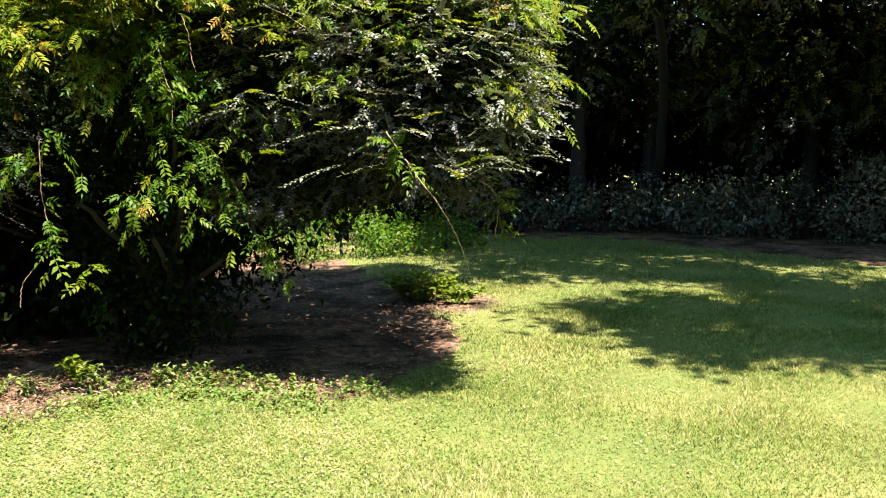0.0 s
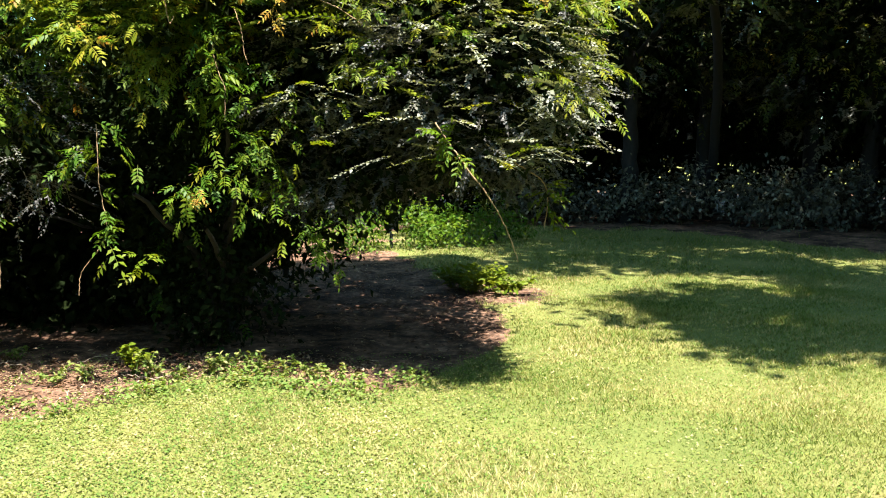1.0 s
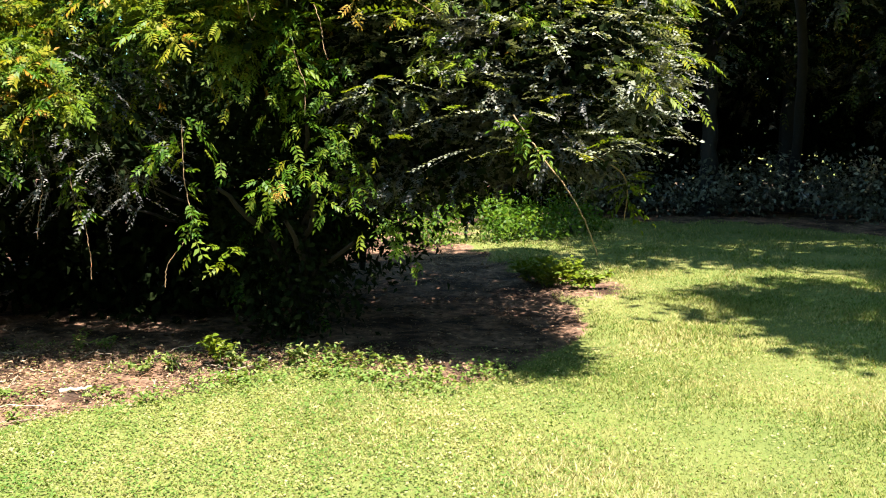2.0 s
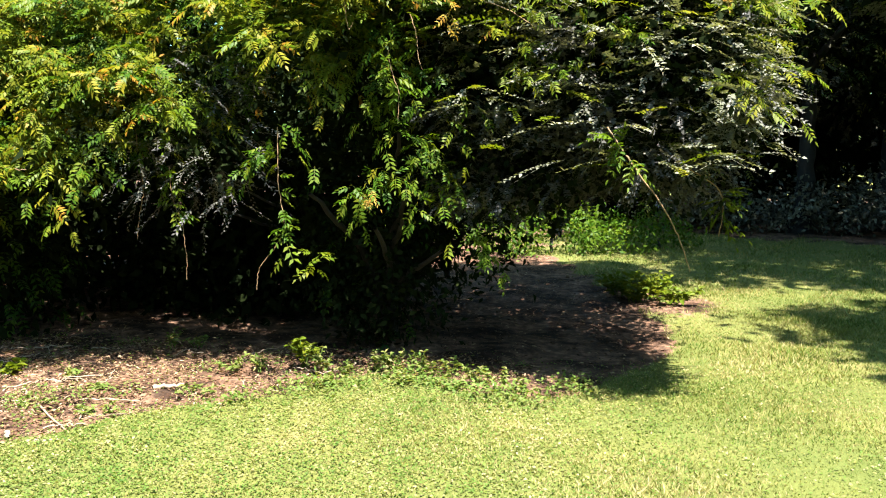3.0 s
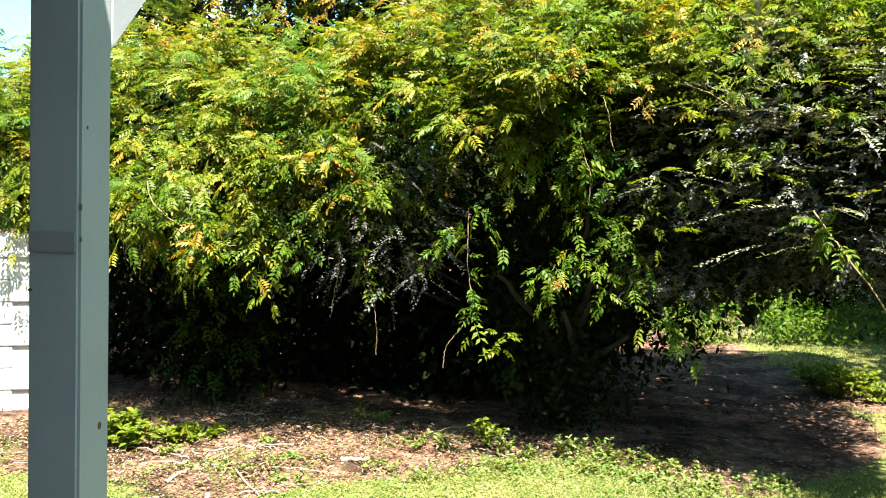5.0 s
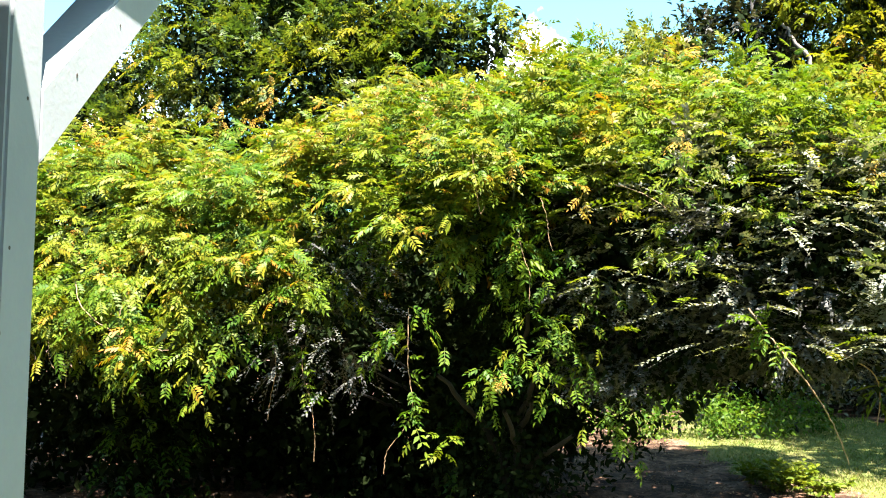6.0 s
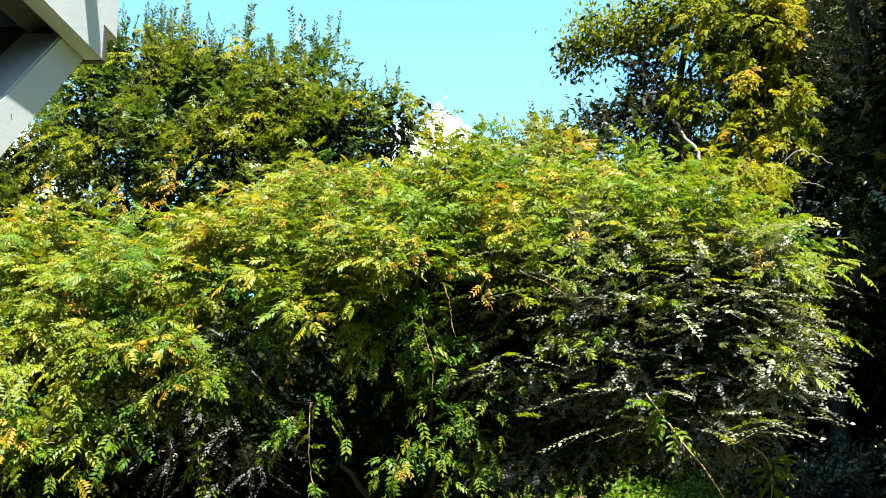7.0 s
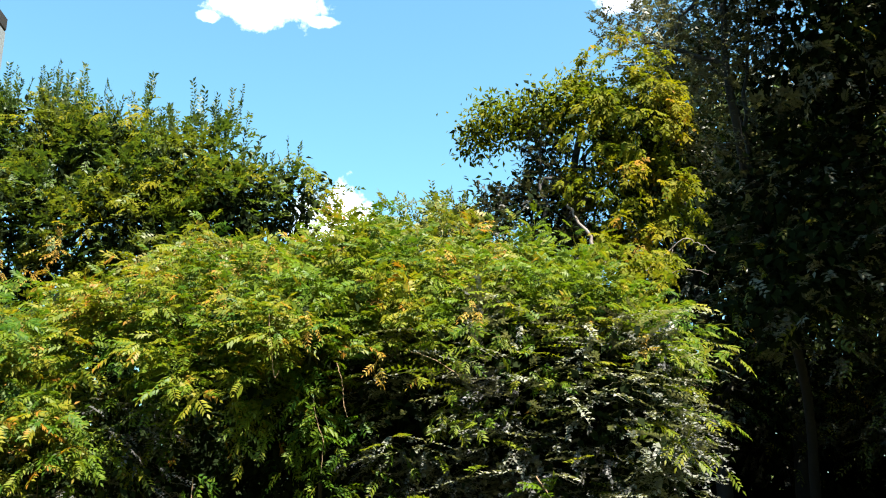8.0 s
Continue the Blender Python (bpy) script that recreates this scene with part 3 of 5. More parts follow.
PRIVETS = [((-1.25, 7.3, 2.39), (0.58, 0.7, 0.53)), ((-0.47, 7.0, 2.35), (0.62, 0.7, 0.54)), ((0.18, 6.8, 2.28), (0.45, 0.7, 0.43)), ((-0.92, 7.3, 1.77), (0.65, 0.6, 0.43)),
           ((-0.1, 6.9, 1.82), (0.56, 0.6, 0.36)), ((0.35, 6.6, 2.11), (0.24, 0.5, 0.3)), ((-0.58, 7.0, 2.82), (0.72, 0.6, 0.34)), ((0.13, 6.8, 2.66), (0.46, 0.6, 0.26)), ((-1.3, 7.4, 1.5), (0.5, 0.5, 0.24))]
BACKING = [((-9.0, 10.6, 1.6), (2.0, 0.9, 2.0)), ((-6.4, 10.4, 1.5), (1.8, 0.9, 2.0)), ((-4.0, 10.3, 1.5), (1.5, 0.9, 2.0)), ((-3.0, 9.6, 1.8), (1.1, 0.8, 1.5)), ((-1.3, 9.9, 2.2), (1.4, 0.8, 0.9)), ((-2.2, 10.4, 2.7), (1.4, 0.8, 1.0)), ((-0.9, 10.2, 2.6), (1.0, 0.8, 0.8)), ((-7.0, 10.8, 2.8), (1.8, 0.8, 1.0)), ((-9.5, 11.0, 2.8), (1.8, 0.8, 1.1)), ((-4.6, 10.8, 2.9), (1.3, 0.8, 1.0))]
BIG = (0.13, 0.07)


def thicket(name, label, lobes, base, radius, layers):
    th = thing(name, base, label, "shrub")
    limbs(rng, th, np.array(base), lobes, radius)
    for part_name, mat, leaves, lab in layers:
        foliage(part_name, th, mat, leaves, lab)
    return th


def vine_cover(lobes, per_m2, length=0.46, count=8, sag=0.3, low=-0.5, yellow=0.0, frond=0.185, share=0.71, gap=0.45):
    """Arching shoots all over the lobes, in drifts of tone with gaps between."""
    p, o = shell(rng, lobes, per_m2, 0.22, low, 0.32, 3, 0.08)
    keep = patchy(rng, p, share, gap) & ((o[:, 1] < 0.55) | (rng.random(len(p)) < 0.35))
    p, o = p[keep], o[keep]
    tone = 0.52 * drifts(rng, p, 0.7) + 0.2 * rng.random(len(p)) + yellow + 0.06 * o[:, 2]
    way = o * 0.85 + np.array((0.0, -0.25, 0.42)) + rng.normal(0, 0.36, p.shape)
    return shoots(rng, p - o * 0.12, way, length, count, frond, 5, (0.056, 0.021), tone, sag)


# inner leaves are near-black, so gaps in the vine look unlit
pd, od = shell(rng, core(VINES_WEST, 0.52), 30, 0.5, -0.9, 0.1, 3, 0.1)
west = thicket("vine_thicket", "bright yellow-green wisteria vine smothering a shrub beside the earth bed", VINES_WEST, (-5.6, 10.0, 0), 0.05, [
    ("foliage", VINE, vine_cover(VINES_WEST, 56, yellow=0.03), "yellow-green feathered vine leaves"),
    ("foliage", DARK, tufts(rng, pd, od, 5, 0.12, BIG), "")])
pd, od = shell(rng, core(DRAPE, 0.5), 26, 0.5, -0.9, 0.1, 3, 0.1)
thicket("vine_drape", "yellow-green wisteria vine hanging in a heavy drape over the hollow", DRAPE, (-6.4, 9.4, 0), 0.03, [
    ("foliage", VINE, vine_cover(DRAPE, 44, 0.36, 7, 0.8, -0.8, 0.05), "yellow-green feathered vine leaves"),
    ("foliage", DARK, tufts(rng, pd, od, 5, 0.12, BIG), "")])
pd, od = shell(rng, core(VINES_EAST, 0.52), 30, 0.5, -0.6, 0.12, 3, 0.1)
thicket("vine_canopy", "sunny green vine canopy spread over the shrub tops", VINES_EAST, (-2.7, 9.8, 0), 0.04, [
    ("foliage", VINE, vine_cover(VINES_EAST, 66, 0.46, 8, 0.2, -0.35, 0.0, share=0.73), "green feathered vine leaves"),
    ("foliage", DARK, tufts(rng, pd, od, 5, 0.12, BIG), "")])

# sunlit shoots hanging down the thicket's front
rest, rng = rng, np.random.default_rng(5)
foliage("foliage", west, VINE, vine_cover([VINES_WEST[3], VINES_WEST[5], VINES_WEST[7], ((-4.4, 6.4, 1.85), (0.28, 0.3, 0.3))], 34, 0.34, 6, 0.75, -0.8, 0.1, share=0.9), "yellow-green hanging vine shoots")
rng = rest

# young upright shoots standing out of the ridge
th = thing("vine_shoots", (-0.8, 8.4, 0), "young feathered vine shoots standing above the canopy", "vine")
for x0, y0, z0, n in ((-0.75, 7.2, 3.55, 5), (-0.42, 7.2, 3.55, 6), (-0.2, 7.1, 3.35, 4), (-1.3, 7.4, 3.55, 4), (-2.0, 7.6, 3.65, 4), (-3.3, 7.3, 3.5, 4), (-4.6, 7.0, 3.1, 4), (-1.7, 7.5, 3.6, 4), (0.2, 7.0, 3.0, 3)):
    for k in range(n):
        p = np.array([(x0, y0, z0 - 0.14)]) + rng.normal(0, 0.13, (1, 3))
        foliage("shoot", th, VINE, shoots(rng, p, np.array((0, -0.1, 1.0)) + rng.normal(0, 0.25, (1, 3)), 0.5, 10, 0.17, 6, (0.05, 0.017), 0.2 + 0.25 * rng.random(1), 0.1))

p, o = shell(rng, CURTAIN, 75, 0.4, -1, 0.2, 4, 0.09)
pd, od = shell(rng, core(CURTAIN, 0.7), 40, 0.6, -1, 0.1, 3, 0.1)
thicket("hanging_shrub", "silvery-green privet sprays hanging over a dark hollow", CURTAIN, (-3.6, 9.6, 0), 0.03, [
    ("foliage", PRIVET, sprays(rng, p, o, 0.24, 14, (0.032, 0.016), 0.4, 0.3, 0.1 + 0.5 * drifts(rng, p, 0.5)), ""),
    ("foliage", DARK, tufts(rng, pd, od, 5, 0.1, (0.08, 0.04)), "")])

# green strands down the middle; the cleft's shade is painted into near-black leaves
INNER = [((-2.5, 7.85, 1.5), (0.6, 0.4, 1.2)), ((-2.4, 7.8, 0.75), (0.45, 0.35, 0.75)), ((-1.53, 7.9, 1.2), (0.16, 0.18, 0.5)), ((-2.2, 7.6, 2.4), (0.6, 0.4, 0.5))]
p, o = shell(rng, STRANDS, 15, 0.3, -1, 0.2, 2, 0.06)
way = o * np.array((0.9, 0.9, 0.4)) + np.array((0, -0.2, -0.1)) + rng.normal(0, 0.3, p.shape)
p2, o2 = shell(rng, INNER, 75, 0.4, -1, 0.15, 3, 0.1)
p3, o3 = shell(rng, INNER[:3], 9, 0.15, -1, 0.15, 3, 0.1)
thicket("vine_column", "green vine strands hanging from the shrub top to the ground", STRANDS, (-2.4, 8.2, 0), 0.05, [
    ("foliage", VINE, shoots(rng, p, way, 0.26, 4, 0.15, 4, (0.054, 0.021), 0.3 * drifts(rng, p, 0.4) + 0.1 * rng.random(len(p)), 0.9), "green feathered vine leaves"),
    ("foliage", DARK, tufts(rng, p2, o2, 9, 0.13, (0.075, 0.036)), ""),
    ("foliage", VINE, pinnate(rng, p3, o3, 0.22, 4, (0.07, 0.028), 0.5, 0.0), "green leaves given the darkest tone for shade"),
    ("foliage", VINE, pinnate(rng, np.array((-2.63, 6.42, 0.95)) + rng.normal(0, 0.09, (9, 3)), unit(rng.normal(0, 1, (9, 3)) + (0, -0.6, 0)), 0.15, 3, (0.062, 0.028), 0.3, 0.42), "pale yellow-green leaf tuft")])

# privet mass: inner leaves painted near-black, long flat sprays
p, o = shell(rng, PRIVETS, 260, 0.35, -1, 0.2, 5, 0.09)
k = patchy(rng, p, 0.66, 0.5)
p, o = p[k], o[k]
# last six lobes: hidden leaf mass added to block sun over the bed
p3, o3 = shell(rng, core(PRIVETS, 0.72) + [((-0.2, 8.0, 2.5), (0.7, 0.8, 0.5)), ((-1.6, 7.9, 2.5), (0.9, 0.8, 0.6)), ((-0.8, 8.8, 2.5), (0.9, 0.7, 0.6)), ((0.3, 8.1, 2.55), (0.45, 0.6, 0.4)), ((0.2, 9.1, 2.7), (0.5, 0.6, 0.4)), ((-0.1, 9.9, 2.8), (0.6, 0.6, 0.4))], 80, 0.6, -1, 0.1, 3, 0.1)
n = 130
side = rng.random(n)
p4 = np.stack([np.interp(side, (0, 0.35, 1), (-1.5, -0.1, 0.45)), 6.45 + rng.normal(0, 0.15, n) - 0.25 * side, np.interp(rng.random(n), (0, 0.4, 1), (1.65, 2.2, 2.95))], 1)
o4 = np.stack([rng.uniform(0.3, 1.0, n) * np.where(rng.random(n) < 0.22, -1, 1), rng.uniform(-0.85, -0.1, n), rng.uniform(-0.35, 0.45, n)], 1)
pv, ov = shell(rng, PRIVETS[:3] + PRIVETS[6:8] * 2, 9, 0.1, -0.3, 0.2, 2, 0.1)
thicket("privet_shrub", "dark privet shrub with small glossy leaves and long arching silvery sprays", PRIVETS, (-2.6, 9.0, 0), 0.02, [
    # tone rises with height: light from above put into the colour
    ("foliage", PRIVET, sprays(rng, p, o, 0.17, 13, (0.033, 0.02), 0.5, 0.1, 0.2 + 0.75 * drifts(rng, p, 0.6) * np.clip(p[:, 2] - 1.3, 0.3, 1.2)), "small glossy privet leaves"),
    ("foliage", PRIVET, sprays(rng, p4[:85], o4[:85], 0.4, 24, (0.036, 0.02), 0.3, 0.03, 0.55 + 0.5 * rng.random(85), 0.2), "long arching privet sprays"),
    ("foliage", VINE, sprays(rng, p4[85:], o4[85:], 0.36, 22, (0.038, 0.019), 0.3, 0.03, 0.35 + 0.3 * rng.random(45), 0.2), "yellow-green sprays painted bright as if sunlit"),
    ("foliage", VINE, shoots(rng, pv, ov + rng.normal(0, 0.3, pv.shape), 0.34, 5, 0.15, 5, (0.052, 0.017), 0.3 + 0.3 * rng.random(len(pv)), 0.4), "bright vine shoots threaded through"),
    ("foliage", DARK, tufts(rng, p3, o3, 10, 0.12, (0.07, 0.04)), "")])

# growth inside the hollow, down to the ground; shade painted into its near-black leaves
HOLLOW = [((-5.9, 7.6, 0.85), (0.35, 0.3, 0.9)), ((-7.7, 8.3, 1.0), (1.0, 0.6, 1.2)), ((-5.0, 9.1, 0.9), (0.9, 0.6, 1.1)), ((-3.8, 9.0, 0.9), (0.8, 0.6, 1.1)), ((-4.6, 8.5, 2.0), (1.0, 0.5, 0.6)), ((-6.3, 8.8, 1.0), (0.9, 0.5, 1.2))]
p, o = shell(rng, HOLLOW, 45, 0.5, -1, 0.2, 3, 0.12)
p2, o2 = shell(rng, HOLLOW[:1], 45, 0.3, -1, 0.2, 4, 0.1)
thicket("shaded_creeper", "creeper hanging to the ground in the hollow, painted near-black for shade", HOLLOW, (-5.6, 9.4, 0), 0.03, [
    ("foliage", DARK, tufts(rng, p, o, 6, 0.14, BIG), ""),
    ("foliage", VINE, pinnate(rng, p2, o2, 0.22, 4, (0.07, 0.03), 0.5, 0.05), "green creeper leaves toned dark for shade")])

# hedge of near-black leaves, so the back of the hollow reads as unlit
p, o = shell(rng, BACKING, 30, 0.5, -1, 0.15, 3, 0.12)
thicket("shaded_hedge", "hedge behind the vine-covered shrubs, painted near-black for shade", BACKING, (-6.0, 10.6, 0), 0.05, [
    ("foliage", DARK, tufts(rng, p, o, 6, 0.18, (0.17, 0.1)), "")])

# low shrubs catching sun beyond the bed
LOW = [((-3.4, 14.5, 0.25), (0.6, 0.5, 0.4)), ((-2.4, 14.6, 0.3), (0.7, 0.5, 0.45)), ((-1.4, 15.0, 0.28), (0.7, 0.5, 0.42)), ((-0.5, 15.6, 0.22), (0.7, 0.5, 0.36)), ((-4.3, 14.2, 0.3), (0.6, 0.5, 0.45)), ((0.4, 16.4, 0.2), (0.6, 0.5, 0.3))]
for lobe in LOW:
    p, o = shell(rng, [lobe], 80, 0.5, -0.3)
    th = thing("low_shrub", (lobe[0][0], lobe[0][1], 0), "small sunlit green shrub at the lawn's edge", "shrub", "shrubs at the lawn's edge")
    limbs(rng, th, (lobe[0][0], lobe[0][1], 0), [lobe], 0.03)
    foliage("foliage", th, VINE, tufts(rng, p, o, 7, 0.1, (0.085, 0.04), 0.3, 0.02 + 0.28 * rng.random(len(p))))


def tree(name, label, trunk, radius, lobes, layers, group=""):
    """trunk: a few points from the ground up."""
    th = thing(name, trunk[0], label, "tree", group)
    line = bend(trunk, 8, rng, 0.02)
    taper = np.linspace(radius, radius * 0.35, len(line))
    taper[0] *= 1.35
    v, f = tubes([(line, taper)], 9)
    part_mesh("trunk", mesh_from("trunk", v, f, BARK), th)
    for c, r in lobes:
        k = int(len(line) * rng.uniform(0.45, 0.95))
        start = line[min(k, len(line) - 1)]
        limb = bend([start, (start + np.array(c)) / 2 + rng.normal(0, 0.25, 3), np.array(c)], 6, rng, 0.03)
        v, f = tubes([(limb, np.linspace(radius * 0.4, radius * 0.08, len(limb)))], 6)
        part_mesh("limb", mesh_from("limb", v, f, BARK), th)
    for mat, leaves, lab in layers:
        foliage("crown", th, mat, leaves, lab)
    return th


# rounded trees behind the thicket
MOUND = [((-10.72, 13.6, 5.94), (0.79, 0.8, 0.55)), ((-9.74, 14.0, 7.14), (1.02, 1.0, 0.92)), ((-8.54, 14.2, 7.5), (1.22, 1.1, 0.76)), ((-7.22, 13.8, 6.98), (0.97, 1.1, 0.87)), ((-8.51, 13.2, 5.99), (1.41, 1.0, 0.85)),
         ((-11.9, 13.4, 5.65), (0.89, 0.8, 0.79)), ((-10.61, 13.0, 4.8), (1.13, 0.8, 0.57)), ((-8.2, 13.4, 4.5), (2.0, 0.9, 1.0)),
         ((-5.9, 13.6, 6.71), (0.89, 1.0, 0.66)), ((-6.39, 13.0, 5.61), (1.34, 1.0, 0.81)), ((-4.96, 13.2, 5.85), (0.8, 0.9, 0.71)), ((-4.24, 13.6, 6.11), (0.5, 0.7, 0.55)), ((-5.2, 12.8, 4.5), (1.5, 1.0, 0.9))]
for lobes, base, tall in ((MOUND[:8], (-8.8, 14.0, 0), 150), (MOUND[8:], (-5.6, 13.7, 0), 30)):
    p, o = shell(rng, lobes, 115, 0.3, -0.8, 0.26, 7, 0.15)
    k = patchy(rng, p, 0.56, 0.7) & patchy(rng, p, 0.74, 1.7)
    p, o = p[k], o[k]
    # near-black inner leaves put the shade of the crown's gaps into colour
    pd, od = shell(rng, core(lobes, 0.7), 42, 0.4, -0.9, 0.12, 3, 0.14)
    q, qo = shell(rng, lobes, 17, 0.15, -0.2, 0.2, 4, 0.13)
    k = patchy(rng, q, 0.42, 1.2)
    q, qo = q[k], qo[k]
    up = np.flatnonzero((o[:, 2] > 0.6) & (p[:, 2] > 6.6))
    up = rng.choice(up, min(tall, len(up)), replace=False)
    tree("broadleaf_tree", "rounded dense green tree behind the vine thicket", [base, (base[0] + 0.1, base[1], 2), (base[0] + 0.2, base[1], 4.5)], 0.16, lobes, [
        (TREE, sprays(rng, p, o, 0.32, 11, (0.085, 0.042), 0.9, 0.0, 0.45 * drifts(rng, p, 1.0)), "dense green leaves"),
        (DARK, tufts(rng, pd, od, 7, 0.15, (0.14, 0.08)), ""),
        (YELLOW, shoots(rng, q, qo + np.array((0, -0.2, 0.2)), 0.45, 4, 0.24, 4, (0.085, 0.036), 0.05 + 0.6 * drifts(rng, q, 1.2), 0.8), "yellowing vine leaves over the crown"),
        (TREE, sprays(rng, p[up], np.array((0, 0, 1.0)) + np.zeros((len(up), 3)), 0.75, 26, (0.085, 0.034), 1.0, -0.3, 0.1, 0.16), "upright leafy shoots")], "trees behind the thicket")

FAR_SMALL = [((-3.0, 19.2, 6.9), (0.9, 0.7, 1.0)), ((-2.1, 19.0, 6.9), (0.6, 0.7, 0.9)), ((-1.3, 18.9, 6.3), (0.9, 0.8, 0.9)), ((-1.6, 19.0, 4.6), (2.2, 1.0, 1.6))]
p, o = shell(rng, FAR_SMALL, 26, 0.5, -0.8, 0.25, 5, 0.18)
tree("slender_tree", "slender pale green tree with open airy crown", [(-2.4, 19.2, 0), (-2.5, 19.2, 3.0), (-2.6, 19.2, 6.5)], 0.09, FAR_SMALL, [
    (TREE, sprays(rng, p, o, 0.4, 10, (0.11, 0.05), 1.0, -0.1, 0.3 + 0.3 * drifts(rng, p, 1.5)), "")], "trees behind the thicket")

# scrub filling the dip of the skyline
DIP = [((-4.31, 10.5, 4.2), (0.7, 0.8, 0.35)), ((-2.09, 10.0, 4.28), (0.6, 0.6, 0.26)), ((-1.37, 10.05, 4.36), (0.42, 0.6, 0.3)), ((-2.49, 10.04, 3.9), (0.76, 0.6, 0.28))]
p, o = shell(rng, DIP, 45, 0.3, -0.6, 0.2, 3, 0.1)
thicket("back_scrub", "yellow-green scrub topping the thicket against the sky", DIP, (-2.6, 12.0, 0), 0.04, [
    ("foliage", TREE, shoots(rng, p, o + np.array((0, -0.1, 0.3)), 0.4, 5, 0.22, 4, (0.08, 0.032), 0.35 + 0.5 * drifts(rng, p, 1.0), 0.5), "")])

# tree hung with yellowing vine
HUNG = [((0.79, 10.83, 6.90), (0.54, 0.58, 0.41)), ((0.94, 10.75, 6.17), (0.52, 0.58, 0.63)), ((0.38, 10.67, 6.01), (0.33, 0.41, 0.70)), ((0.75, 10.59, 5.24), (0.61, 0.50, 0.54)), ((-0.23, 10.83, 6.41), (0.43, 0.41, 0.27)), ((-0.73, 10.83, 6.32), (0.38, 0.37, 0.26)), ((-1.07, 10.83, 6.02), (0.11, 0.17, 0.28)), ((0.06, 10.83, 6.47), (0.32, 0.37, 0.27)), ((0.89, 10.42, 4.76), (0.40, 0.41, 0.40)), ((0.47, 9.59, 4.05), (0.48, 0.41, 0.30))]
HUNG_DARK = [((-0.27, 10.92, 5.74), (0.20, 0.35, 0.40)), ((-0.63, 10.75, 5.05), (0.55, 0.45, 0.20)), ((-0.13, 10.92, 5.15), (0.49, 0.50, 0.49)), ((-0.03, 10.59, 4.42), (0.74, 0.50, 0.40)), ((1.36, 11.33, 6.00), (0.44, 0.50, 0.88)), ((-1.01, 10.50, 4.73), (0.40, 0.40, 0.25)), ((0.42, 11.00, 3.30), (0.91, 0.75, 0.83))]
p, o = shell(rng, HUNG[:4] + HUNG[8:], 56, 0.35, -1, 0.22, 4, 0.07)
pa, oa = shell(rng, core(HUNG[4:8], 0.92), 150, 0.5, -1, 0.15, 4, 0.05)
k = patchy(rng, p, 0.8, 0.5)
p, o = p[k], o[k]
pd, od = shell(rng, core(HUNG[1:8], 0.6), 34, 0.5, -1, 0.15, 3, 0.1)
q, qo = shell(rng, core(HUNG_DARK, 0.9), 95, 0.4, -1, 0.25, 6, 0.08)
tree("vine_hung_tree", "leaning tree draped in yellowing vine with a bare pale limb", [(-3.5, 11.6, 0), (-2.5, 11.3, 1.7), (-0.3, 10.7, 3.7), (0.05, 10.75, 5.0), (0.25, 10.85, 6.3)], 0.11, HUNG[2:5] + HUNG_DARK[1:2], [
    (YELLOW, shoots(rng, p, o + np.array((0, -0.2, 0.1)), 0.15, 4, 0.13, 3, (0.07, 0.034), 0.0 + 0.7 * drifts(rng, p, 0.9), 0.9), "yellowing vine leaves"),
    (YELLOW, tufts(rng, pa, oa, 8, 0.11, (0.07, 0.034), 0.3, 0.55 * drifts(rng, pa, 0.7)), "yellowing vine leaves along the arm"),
    # near-black and grey leaves carry the crown's shade in their colour
    (DARK, tufts(rng, np.concatenate([q[::2], pd]), np.concatenate([qo[::2], od]), 7, 0.1, (0.1, 0.05)), "near-black green leaves painted as shade"),
    (SHADED, sprays(rng, q, qo, 0.17, 8, (0.06, 0.029), 0.8, 0.1, 0.4 * drifts(rng, q, 0.8)), "grey-green leaves with shade in their colour")], "trees behind the thicket")

# bare limb and dead twigs standing out of it
for pts, r0, lab in (([(0.5, 9.95, 4.0), (0.31, 10.05, 4.36), (0.17, 10.1, 4.7), (0.0, 10.2, 4.98)], 0.03, "pale bare leaning tree limb"),
                     ([(0.78, 9.6, 4.03), (1.18, 9.6, 4.35), (1.36, 9.6, 4.3), (1.51, 9.6, 4.2)], 0.007, "thin dead grey twig"), ([(0.95, 9.6, 3.95), (1.2, 9.55, 4.02), (1.4, 9.5, 3.95)], 0.006, "thin dead grey twig"), ([(0.9, 9.6, 3.9), (1.02, 9.55, 4.15), (1.08, 9.5, 4.35)], 0.006, "thin dead grey twig")):
    line = bend(pts, 6, rng, 0.012)
    v, f = tubes([(line, np.linspace(r0, r0 * 0.5, len(line)))], 7)
    tagged(new("bare_limb", mesh_from("bare_limb", v, f, LIMB)), lab, "limb", "bare limbs")

